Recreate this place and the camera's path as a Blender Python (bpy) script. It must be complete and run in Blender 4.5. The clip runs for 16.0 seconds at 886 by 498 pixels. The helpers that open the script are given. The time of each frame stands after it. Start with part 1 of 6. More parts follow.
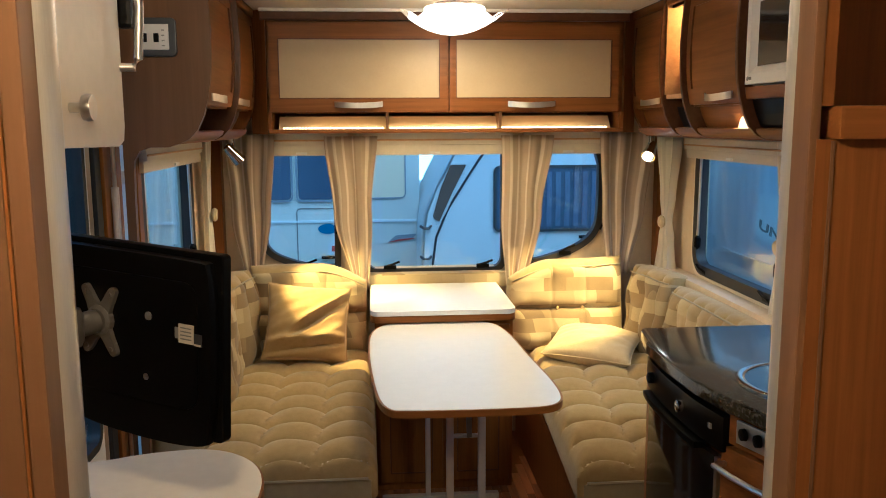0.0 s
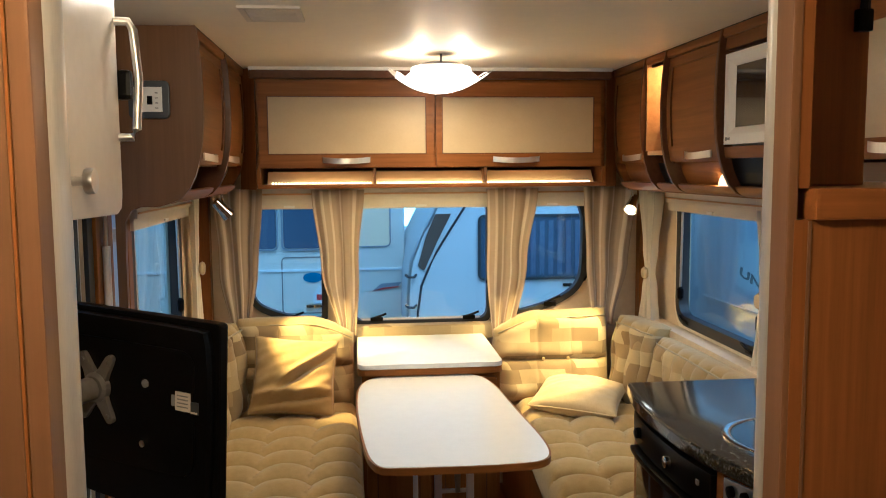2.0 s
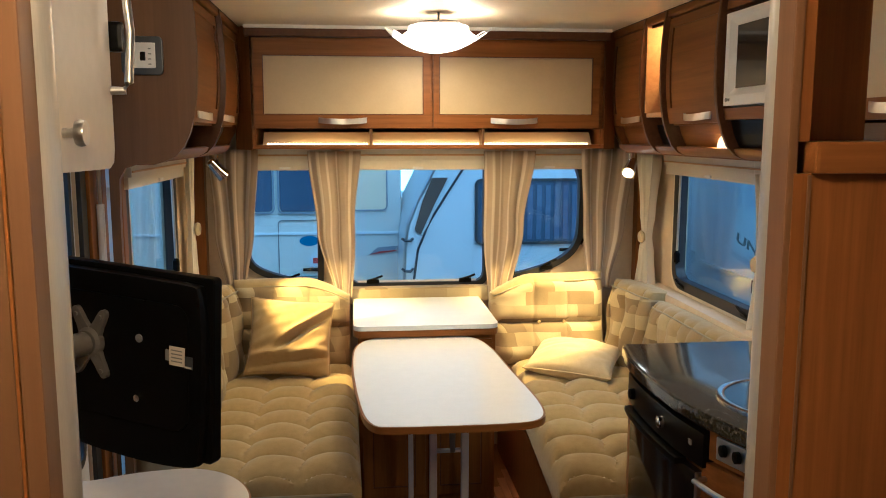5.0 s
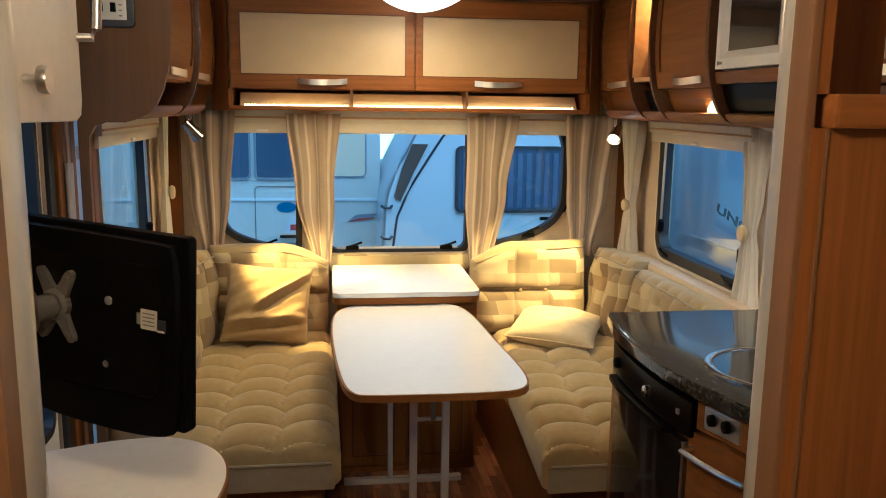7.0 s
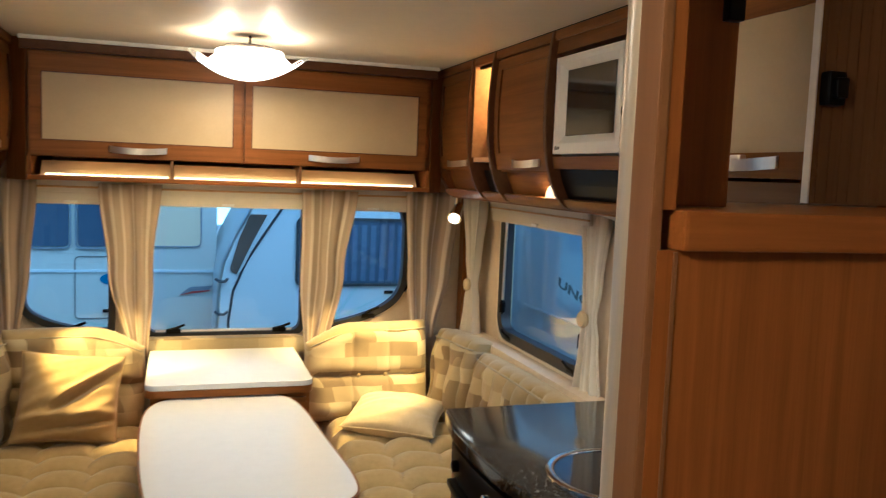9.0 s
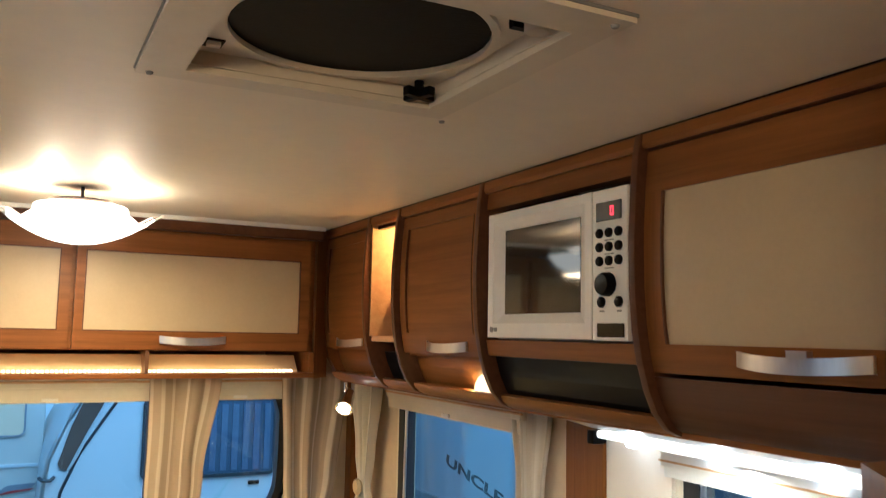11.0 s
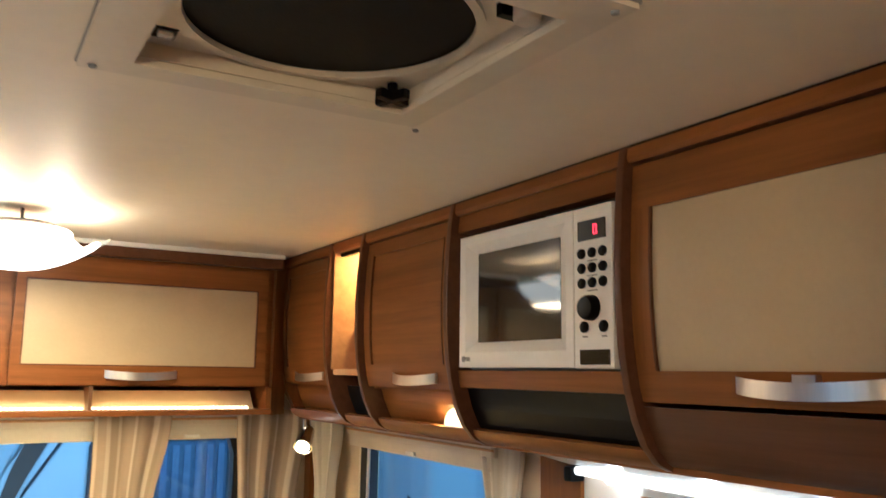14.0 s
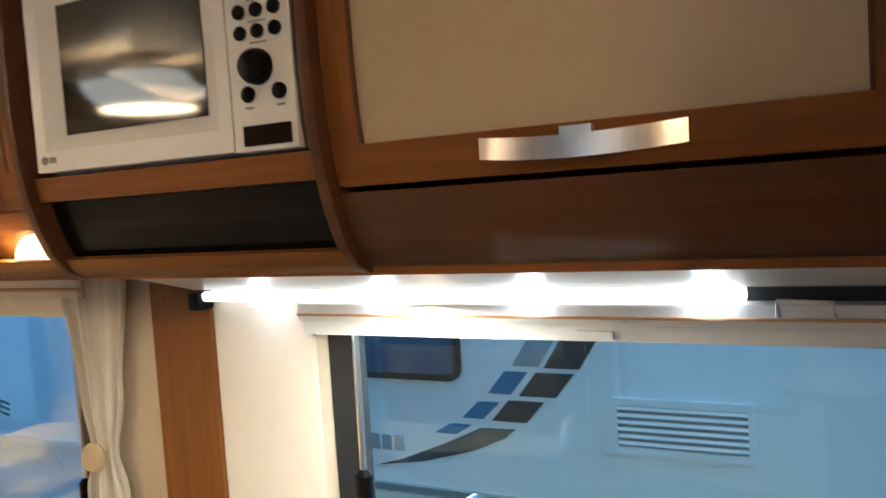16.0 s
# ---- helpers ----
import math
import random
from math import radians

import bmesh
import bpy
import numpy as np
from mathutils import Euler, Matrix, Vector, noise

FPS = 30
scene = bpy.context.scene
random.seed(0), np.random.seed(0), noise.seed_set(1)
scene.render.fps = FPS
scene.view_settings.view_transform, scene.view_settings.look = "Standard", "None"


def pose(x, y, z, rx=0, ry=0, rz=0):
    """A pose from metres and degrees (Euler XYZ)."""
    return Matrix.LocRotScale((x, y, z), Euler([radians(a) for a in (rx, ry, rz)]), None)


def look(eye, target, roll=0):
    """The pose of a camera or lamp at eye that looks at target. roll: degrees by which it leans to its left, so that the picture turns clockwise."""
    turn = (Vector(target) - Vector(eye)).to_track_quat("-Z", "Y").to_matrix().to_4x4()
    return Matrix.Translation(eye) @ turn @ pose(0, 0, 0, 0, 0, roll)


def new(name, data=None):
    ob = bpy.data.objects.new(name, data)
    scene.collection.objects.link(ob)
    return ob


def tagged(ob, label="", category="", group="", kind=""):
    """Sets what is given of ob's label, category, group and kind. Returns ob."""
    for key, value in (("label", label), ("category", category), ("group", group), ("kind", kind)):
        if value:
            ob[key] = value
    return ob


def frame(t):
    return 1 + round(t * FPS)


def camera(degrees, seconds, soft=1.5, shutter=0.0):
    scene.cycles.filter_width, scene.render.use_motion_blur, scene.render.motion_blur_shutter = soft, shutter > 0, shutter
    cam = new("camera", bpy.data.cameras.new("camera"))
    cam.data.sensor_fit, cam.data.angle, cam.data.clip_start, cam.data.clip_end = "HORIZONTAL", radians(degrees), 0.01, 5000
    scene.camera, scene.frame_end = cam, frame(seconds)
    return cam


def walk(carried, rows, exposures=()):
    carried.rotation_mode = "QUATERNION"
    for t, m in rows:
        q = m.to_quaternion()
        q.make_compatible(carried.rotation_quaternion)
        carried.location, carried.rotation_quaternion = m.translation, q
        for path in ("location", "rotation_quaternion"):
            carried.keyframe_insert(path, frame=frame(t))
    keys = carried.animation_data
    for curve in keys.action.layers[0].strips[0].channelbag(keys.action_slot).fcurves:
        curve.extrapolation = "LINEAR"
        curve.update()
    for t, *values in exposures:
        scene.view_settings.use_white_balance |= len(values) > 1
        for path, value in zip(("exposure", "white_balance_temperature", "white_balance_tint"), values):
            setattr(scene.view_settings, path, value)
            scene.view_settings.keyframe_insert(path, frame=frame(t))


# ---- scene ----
cam = camera(56.6, 16.0, soft=0.95, shutter=0.35)
PATH = [
    (0, (-0.297, 0.27, 1.5), (-0.136, 2.241, 1.201), -0.3),
    (0.5, (-0.304, 0.265, 1.507), (-0.137, 2.231, 1.185), -0.2),
    (1, (-0.301, 0.259, 1.513), (-0.125, 2.227, 1.2), -0.3),
    (1.5, (-0.313, 0.255, 1.522), (-0.123, 2.228, 1.255), -0.2),
    (2, (-0.315, 0.241, 1.543), (-0.111, 2.222, 1.349), -0.4),
    (2.5, (-0.312, 0.238, 1.535), (-0.101, 2.221, 1.382), -0.3),
    (3, (-0.314, 0.235, 1.539), (-0.099, 2.216, 1.363), -0.2),
    (3.5, (-0.314, 0.242, 1.532), (-0.092, 2.22, 1.331), -0.1),
    (4, (-0.308, 0.242, 1.522), (-0.092, 2.218, 1.303), -0.0),
    (4.5, (-0.306, 0.248, 1.524), (-0.093, 2.222, 1.279), 0.0),
    (5, (-0.312, 0.249, 1.526), (-0.102, 2.219, 1.25), -0.0),
    (7.5, (-0.322, 0.34, 1.496), (-0.023, 2.286, 1.146), 1.3),
    (8, (-0.281, 0.371, 1.493), (0.078, 2.311, 1.163), 1.9),
    (8.5, (-0.267, 0.417, 1.518), (0.215, 2.34, 1.257), 2.2),
    (9, (-0.226, 0.499, 1.542), (0.39, 2.393, 1.36), 2.3),
    (9.5, (-0.178, 0.642, 1.551), (0.564, 2.497, 1.449), 1.9),
    (10, (-0.145, 0.807, 1.572), (0.723, 2.609, 1.545), 1.65),
    (10.2, (-0.137, 0.876, 1.585), (0.796, 2.645, 1.595), 1.8),
    (12.3, (-0.135, 1.134, 1.621), (0.707, 2.894, 2.061), 1.0),
    (12.5, (-0.136, 1.134, 1.622), (0.708, 2.895, 2.055), 1.0),
    (13, (-0.14, 1.139, 1.62), (0.725, 2.893, 2.039), 0.9),
    (13.5, (-0.139, 1.147, 1.613), (0.763, 2.889, 2.0), 0.9),
    (14, (-0.107, 1.164, 1.594), (0.886, 2.874, 1.895), 0.8),
    (14.5, (-0.057, 1.211, 1.573), (1.085, 2.845, 1.731), 0.9),
    (15, (-0.04, 1.345, 1.551), (1.398, 2.734, 1.609), -0.0),
    (15.5, (-0.053, 1.473, 1.55), (1.604, 2.593, 1.537), -1.8),
    (16, (0.004, 1.549, 1.539), (1.764, 2.491, 1.412), -3.8),
]
EXPOSURES = [(0.0, 0.2, 4280, 4), (7.5, 0.2, 4280, 4), (9.0, 0.12, 4280, 4), (10.2, 0.22, 4250, 4), (12.5, 0.48, 4200, 4), (14.5, 0.62, 4200, 4), (16.0, 0.50, 4350, 4)]
walk(cam, [(t, look(eye, target, roll)) for t, eye, target, roll in PATH], EXPOSURES)

# ---------------- world and light ----------------
world = bpy.data.worlds.new("hall_daylight")
world.use_nodes = True
scene.world = world
wn = world.node_tree
sky = wn.nodes.new("ShaderNodeTexSky")
sky.sky_type = 'NISHITA'
sky.sun_disc = False
sky.sun_elevation = radians(55)
sky.sun_rotation = radians(150)
wn.links.new(sky.outputs[0], wn.nodes["Background"].inputs[0])
wn.nodes["Background"].inputs[1].default_value = 0.15


def lamp(name, kind, m, energy, color, **kw):
    data = bpy.data.lights.new(name, kind)
    data.energy, data.color = energy, color
    if "radius" in kw:
        data.shadow_soft_size = kw["radius"]
    if "size" in kw:
        data.shape, data.size, data.size_y = 'RECTANGLE', kw["size"][0], kw["size"][1]
    if "disk" in kw:
        data.shape, data.size = 'DISK', kw["disk"]
    if "cone" in kw:
        data.spot_size, data.spot_blend = radians(kw["cone"]), 0.6
    ob = new(name, data)
    ob.matrix_world = m
    return ob


WARM = (1.0, 0.565, 0.21)
AMBER = (1.0, 0.54, 0.105)
sun = lamp("sun", 'SUN', look((0, 0, 10), (-3.2, 6, 0)), 2.1, (0.80, 0.92, 1.0))
sun.data.angle = radians(70)
lamp("bulb", 'POINT', pose(-0.085, 3.20, 1.888), 4.2, WARM, radius=0.015)
lamp("bulb", 'POINT', pose(0.059, 3.20, 1.888), 4.2, WARM, radius=0.015)
lamp("dish_glow", 'AREA', pose(-0.013, 3.20, 1.812), 8.0, WARM, disk=0.24)
lamp("spot_bulb", 'SPOT', look((-0.835, 3.63, 1.355), (-0.42, 3.85, 0.74)), 140, AMBER, radius=0.012, cone=44)
lamp("spot_bulb", 'SPOT', look((0.835, 3.63, 1.355), (0.52, 3.90, 0.66)), 118, AMBER, radius=0.012, cone=54)
# added fill below the front locker shelf, no fixture behind it
lamp("under_shelf_fill", 'AREA', pose(0, 3.70, 1.462), 8.5, (1.0, 0.575, 0.175), size=(1.1, 0.08))
lamp("niche_bulb", 'POINT', pose(0.90, 3.18, 1.90), 3.0, AMBER, radius=0.02)
lamp("corner_bulb", 'POINT', pose(0.818, 2.765, 1.50), 0.16, AMBER, radius=0.01)
lamp("niche_glow", 'AREA', look((0, 3.632, 1.4945), (0, 3.72, 1.535)), 0.38, AMBER, size=(1.15, 0.006))
lamp("kitchen_strip_glow", 'AREA', look((1.025, 2.14, 1.378), (0.99, 2.14, 0.5)), 13, (1.0, 0.74, 0.42), size=(0.03, 0.88))
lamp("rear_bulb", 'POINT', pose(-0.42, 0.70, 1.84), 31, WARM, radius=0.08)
lamp("entrance_bulb", 'POINT', pose(-0.722, 1.92, 1.893), 2.8, (1.0, 0.68, 0.36), radius=0.02)


# ---------------- materials ----------------
def mat(name):
    m = bpy.data.materials.new(name)
    m.use_nodes = True
    nt = m.node_tree
    return m, nt, nt.nodes["Principled BSDF"]


def nd(nt, kind, **kw):
    n = nt.nodes.new(kind)
    for k, v in kw.items():
        n.inputs[k].default_value = v
    return n


def coords(nt, scale=(1, 1, 1), rot=(0, 0, 0)):
    tc = nt.nodes.new("ShaderNodeTexCoord")
    mp = nt.nodes.new("ShaderNodeMapping")
    mp.inputs["Scale"].default_value = scale
    mp.inputs["Rotation"].default_value = [radians(a) for a in rot]
    nt.links.new(tc.outputs["Object"], mp.inputs[0])
    return mp.outputs[0]


def ramp(nt, fac, stops):
    r = nt.nodes.new("ShaderNodeValToRGB")
    while len(r.color_ramp.elements) < len(stops):
        r.color_ramp.elements.new(0.5)
    for e, (p, c) in zip(r.color_ramp.elements, stops):
        e.position, e.color = p, (*c, 1)
    nt.links.new(fac, r.inputs[0])
    return r.outputs[0]


def bump(nt, bs, height, strength, dist):
    b = nd(nt, "ShaderNodeBump", Strength=strength, Distance=dist)
    nt.links.new(height, b.inputs["Height"])
    nt.links.new(b.outputs[0], bs.inputs["Normal"])


def surface(name, c1, c2, rough=0.5, scale=30, metal=0.0, bumps=0.1, spec=0.5, stretch=(1, 1, 1)):
    """A plain surface with faint mottling at two scales and fine relief."""
    m, nt, bs = mat(name)
    co = coords(nt, stretch)
    n1 = nd(nt, "ShaderNodeTexNoise", Scale=scale, Detail=5.0)
    n2 = nd(nt, "ShaderNodeTexNoise", Scale=scale * 0.12, Detail=2.0)
    add = nt.nodes.new("ShaderNodeMath")
    add.operation = 'MULTIPLY_ADD'
    add.inputs[1].default_value = 0.5
    for n in (n1, n2):
        nt.links.new(co, n.inputs["Vector"])
    half = nt.nodes.new("ShaderNodeMath")
    half.operation = 'MULTIPLY'
    half.inputs[1].default_value = 0.5
    nt.links.new(n2.outputs[0], half.inputs[0])
    nt.links.new(n1.outputs[0], add.inputs[0])
    nt.links.new(half.outputs[0], add.inputs[2])
    nt.links.new(ramp(nt, add.outputs[0], ((0.3, c1), (0.7, c2))), bs.inputs["Base Color"])
    bs.inputs["Roughness"].default_value = rough
    bs.inputs["Metallic"].default_value = metal
    bs.inputs["Specular IOR Level"].default_value = spec
    if bumps:
        bump(nt, bs, n1.outputs[0], bumps, 0.002)
    return m


def wood(name, dark, light, axis="z", rough=0.38, fine=1.0):
    """Foil-faced cherry: long grain along one axis, pores, and slow tone changes."""
    m, nt, bs = mat(name)
    s = {"x": (1.6, 44, 44), "y": (44, 1.6, 44), "z": (44, 44, 1.6)}[axis]
    co = coords(nt, [v * fine for v in s])
    wide = nd(nt, "ShaderNodeTexNoise", Scale=1.0, Detail=4.0, Roughness=0.6, Distortion=0.6)
    nt.links.new(co, wide.inputs["Vector"])
    pores = nd(nt, "ShaderNodeTexNoise", Scale=7.0, Detail=3.0)
    nt.links.new(co, pores.inputs["Vector"])
    mix = nt.nodes.new("ShaderNodeMath")
    mix.operation = 'MULTIPLY_ADD'
    mix.inputs[1].default_value = 0.3
    nt.links.new(pores.outputs[0], mix.inputs[0])
    nt.links.new(wide.outputs[0], mix.inputs[2])
    nt.links.new(ramp(nt, mix.outputs[0], ((0.3, dark), (0.62, [(a + b) / 2 for a, b in zip(dark, light)]), (0.95, light))), bs.inputs["Base Color"])
    bs.inputs["Roughness"].default_value = rough
    bs.inputs["Specular IOR Level"].default_value = 0.18
    bump(nt, bs, pores.outputs[0], 0.08, 0.001)
    return m


def glow(name, color, strength):
    m, nt, bs = mat(name)
    bs.inputs["Base Color"].default_value = (*color, 1)
    bs.inputs["Emission Color"].default_value = (*color, 1)
    bs.inputs["Emission Strength"].default_value = strength
    return m


def clear(name, tint=(1, 1, 1), rough=0.0, mix=0.92):
    """Thin clear pane: mostly straight through, a mirror-like share by Fresnel."""
    m = bpy.data.materials.new(name)
    m.use_nodes = True
    nt = m.node_tree
    nt.nodes.remove(nt.nodes["Principled BSDF"])
    tr = nd(nt, "ShaderNodeBsdfTransparent", Color=(*tint, 1))
    gl = nd(nt, "ShaderNodeBsdfGlossy", Roughness=rough)
    lw = nd(nt, "ShaderNodeLayerWeight", Blend=0.5)
    pw = nt.nodes.new("ShaderNodeMath")
    pw.operation = 'POWER'
    pw.inputs[1].default_value = 4.0
    nt.links.new(lw.outputs["Facing"], pw.inputs[0])
    fr = nt.nodes.new("ShaderNodeMath")
    fr.operation = 'MULTIPLY_ADD'
    fr.inputs[1].default_value, fr.inputs[2].default_value = 0.7, 0.05
    nt.links.new(pw.outputs[0], fr.inputs[0])
    ms = nt.nodes.new("ShaderNodeMixShader")
    nt.links.new(fr.outputs[0], ms.inputs[0])
    nt.links.new(tr.outputs[0], ms.inputs[1])
    nt.links.new(gl.outputs[0], ms.inputs[2])
    nt.links.new(ms.outputs[0], nt.nodes["Material Output"].inputs[0])
    return m


def patchwork():
    """Woven upholstery of pale and tan rectangles, some of them striped."""
    m, nt, bs = mat("patchwork_weave")
    sw = nt.nodes.new("ShaderNodeSeparateXYZ")
    tc = nt.nodes.new("ShaderNodeTexCoord")
    nt.links.new(tc.outputs["Object"], sw.inputs[0])
    ad = nt.nodes.new("ShaderNodeMath")
    nt.links.new(sw.outputs[0], ad.inputs[0])
    nt.links.new(sw.outputs[1], ad.inputs[1])
    cb = nt.nodes.new("ShaderNodeCombineXYZ")
    nt.links.new(ad.outputs[0], cb.inputs[0])
    nt.links.new(sw.outputs[2], cb.inputs[1])
    br = nd(nt, "ShaderNodeTexBrick", Scale=1.0)
    br.inputs["Brick Width"].default_value = 0.105
    br.inputs["Row Height"].default_value = 0.062
    br.inputs["Mortar Size"].default_value = 0.0
    br.inputs["Bias"].default_value = 0.0
    br.inputs["Color1"].default_value = (0, 0, 0, 1)
    br.inputs["Color2"].default_value = (1, 1, 1, 1)
    br.offset = 0.35
    nt.links.new(cb.outputs[0], br.inputs["Vector"])
    col = ramp(nt, br.outputs[0], ((0.0, (0.20, 0.14, 0.065)), (0.35, (0.31, 0.23, 0.105)), (0.65, (0.41, 0.32, 0.155)), (1.0, (0.54, 0.45, 0.25))))
    ws = nd(nt, "ShaderNodeTexNoise", Scale=420.0, Detail=2.0)
    nt.links.new(tc.outputs["Object"], ws.inputs["Vector"])
    mx = nt.nodes.new("ShaderNodeMixRGB")
    mx.blend_type = 'MULTIPLY'
    mx.inputs[0].default_value = 0.35
    nt.links.new(col, mx.inputs[1])
    nt.links.new(ws.outputs[0], mx.inputs[2])
    nt.links.new(mx.outputs[0], bs.inputs["Base Color"])
    bs.inputs["Roughness"].default_value = 0.85
    bs.inputs["Sheen Weight"].default_value = 0.2
    bump(nt, bs, ws.outputs[0], 0.25, 0.001)
    return m


def fabric(name, c1, c2, scale=350):
    m = surface(name, c1, c2, 0.9, scale, 0, 0.25, 0.2)
    m.node_tree.nodes["Principled BSDF"].inputs["Sheen Weight"].default_value = 0.3
    return m


def curtain_cloth(name, base, stripe, sheer):
    """Striped voile: vertical woven bands, part of the light goes through."""
    m, nt, bs = mat(name)
    tc = nt.nodes.new("ShaderNodeTexCoord")
    uv = nt.nodes.new("ShaderNodeUVMap")
    sp = nt.nodes.new("ShaderNodeSeparateXYZ")
    nt.links.new(uv.outputs[0], sp.inputs[0])
    mu = nt.nodes.new("ShaderNodeMath")
    mu.operation = 'MULTIPLY'
    mu.inputs[1].default_value = 2.0
    nt.links.new(sp.outputs[0], mu.inputs[0])
    nz = nd(nt, "ShaderNodeTexNoise", Scale=1.7, Detail=0.0)
    nz.noise_dimensions = '1D'
    nt.links.new(mu.outputs[0], nz.inputs["W"])
    col = ramp(nt, nz.outputs[0], ((0.40, base), (0.44, [v * 0.88 for v in base]), (0.52, [v * 0.9 for v in base]), (0.55, stripe), (0.62, stripe), (0.65, base)))
    nt.links.new(col, bs.inputs["Base Color"])
    bs.inputs["Roughness"].default_value = 0.9
    tl = nt.nodes.new("ShaderNodeBsdfTranslucent")
    nt.links.new(col, tl.inputs[0])
    ms = nt.nodes.new("ShaderNodeMixShader")
    ms.inputs[0].default_value = sheer
    out = nt.nodes["Material Output"]
    nt.links.new(bs.outputs[0], ms.inputs[1])
    nt.links.new(tl.outputs[0], ms.inputs[2])
    nt.links.new(ms.outputs[0], out.inputs[0])
    wv = nd(nt, "ShaderNodeTexNoise", Scale=500.0)
    nt.links.new(tc.outputs["Object"], wv.inputs["Vector"])
    bump(nt, bs, wv.outputs[0], 0.2, 0.001)
    return m


CHERRY = wood("cherry_upright", (0.115, 0.041, 0.005), (0.245, 0.096, 0.0135))
CHERRY_X = wood("cherry_across", (0.115, 0.041, 0.005), (0.245, 0.096, 0.0135), "x")
CHERRY_Y = wood("cherry_along", (0.115, 0.041, 0.005), (0.245, 0.096, 0.0135), "y")
WALNUT = wood("walnut_trim", (0.070, 0.029, 0.012), (0.115, 0.050, 0.021), "y", 0.33)
WALNUT_Z = wood("walnut_upright", (0.115, 0.058, 0.023), (0.165, 0.088, 0.037), "z", 0.40, 0.6)
BEECH = wood("light_beech", (0.42, 0.24, 0.10), (0.58, 0.36, 0.17), "y", 0.4)
CREAM = surface("cream_foil", (0.43, 0.340, 0.190), (0.46, 0.366, 0.208), 0.40, 120, 0, 0.01)
WHITE_PANEL = surface("ivory_panel", (0.68, 0.62, 0.53), (0.76, 0.70, 0.61), 0.4, 40, 0, 0.03)
CEILING = surface("ceiling_foil", (0.71, 0.64, 0.51), (0.76, 0.69, 0.555), 0.48, 25, 0, 0.05)
WALLPAPER = surface("wall_foil", (0.52, 0.42, 0.29), (0.60, 0.50, 0.36), 0.6, 45, 0, 0.08)
WHITE_WALL = surface("splash_panel", (0.74, 0.67, 0.56), (0.79, 0.72, 0.61), 0.35, 30, 0, 0.02)
LAMINATE = surface("white_laminate", (0.71, 0.735, 0.78), (0.76, 0.785, 0.83), 0.2, 200, 0, 0.05)
ALU = surface("brushed_aluminium", (0.66, 0.65, 0.63), (0.76, 0.75, 0.73), 0.3, 50, 1.0, 0.06, stretch=(20, 20, 1))
CHROME = surface("chrome", (0.72, 0.72, 0.72), (0.80, 0.80, 0.80), 0.12, 30, 1.0, 0)
BLACK = surface("black_plastic", (0.0022, 0.0022, 0.0024), (0.004, 0.004, 0.0042), 0.28, 120, 0, 0.03, 0.07)
GLOSS_BLACK = surface("gloss_black", (0.006, 0.006, 0.007), (0.012, 0.011, 0.011), 0.09, 60, 0, 0)
RUBBER = surface("window_rubber", (0.010, 0.011, 0.013), (0.02, 0.021, 0.024), 0.5, 90, 0, 0.08)
GREY = surface("grey_plastic", (0.16, 0.16, 0.16), (0.22, 0.22, 0.215), 0.5, 80, 0, 0.05)
WHITE_PLASTIC = surface("white_plastic", (0.70, 0.69, 0.66), (0.76, 0.75, 0.72), 0.38, 60, 0, 0.02)
IVORY_PLASTIC = surface("ivory_plastic", (0.60, 0.54, 0.42), (0.66, 0.60, 0.48), 0.42, 60, 0, 0.03)
SUEDE = fabric("suede_seat", (0.30, 0.222, 0.088), (0.385, 0.295, 0.128))
# suede with the shade of the seat fronts in its tone, piping too
OLIVE = fabric("shaded_side_suede", (0.27, 0.235, 0.14), (0.33, 0.29, 0.18))
PATCH = patchwork()
PILLOW = fabric("pillow_cloth", (0.31, 0.21, 0.07), (0.39, 0.28, 0.105))
PILLOW_PALE = fabric("pale_pillow_cloth", (0.46, 0.365, 0.19), (0.54, 0.44, 0.25))
CURTAIN = curtain_cloth("striped_curtain", (0.47, 0.368, 0.255), (0.64, 0.545, 0.415), 0.3)
SHEER = curtain_cloth("sheer_curtain", (0.84, 0.79, 0.68), (0.88, 0.84, 0.75), 0.35)
PANE = clear("window_pane", (0.88, 0.99, 0.968))
LAMP_GLASS = clear("lamp_glass", (0.95, 0.95, 0.93), 0.05)
_lg = LAMP_GLASS.node_tree
_tl = nd(_lg, "ShaderNodeBsdfTranslucent", Color=(0.9, 0.88, 0.82, 1))
_mx = nd(_lg, "ShaderNodeMixShader", Fac=0.3)
_lg.links.new(_lg.nodes["Transparent BSDF"].outputs[0], _mx.inputs[1])
_lg.links.new(_tl.outputs[0], _mx.inputs[2])
_lg.links.new(_mx.outputs[0], _lg.nodes["Material Output"].inputs[0])
SLATE = surface("slate_plastic", (0.022, 0.026, 0.032), (0.035, 0.04, 0.048), 0.4, 60, 0, 0.03)
MOUNT = surface("dull_mount_metal", (0.16, 0.15, 0.14), (0.22, 0.21, 0.19), 0.4, 60, 0.5, 0.04)
JAMB = surface("anodised_profile", (0.47, 0.45, 0.41), (0.55, 0.53, 0.49), 0.3, 50, 0.58, 0.05, stretch=(20, 20, 1))
STICKER = surface("paper_sticker", (0.50, 0.46, 0.38), (0.60, 0.56, 0.48), 0.6, 90, 0, 0.02)
SILVER = surface("silver_paint", (0.50, 0.49, 0.47), (0.58, 0.57, 0.55), 0.35, 60, 0.25, 0.03)
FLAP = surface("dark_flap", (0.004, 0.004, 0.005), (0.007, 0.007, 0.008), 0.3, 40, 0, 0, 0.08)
LAMP_ON = glow("lit_frosted_glass", (1.0, 0.80, 0.52), 3.5)
STRIP_ON = glow("lit_strip", (1.0, 0.60, 0.22), 6)
LED_ON = glow("lit_led_strip", (1.0, 0.80, 0.55), 1.8)
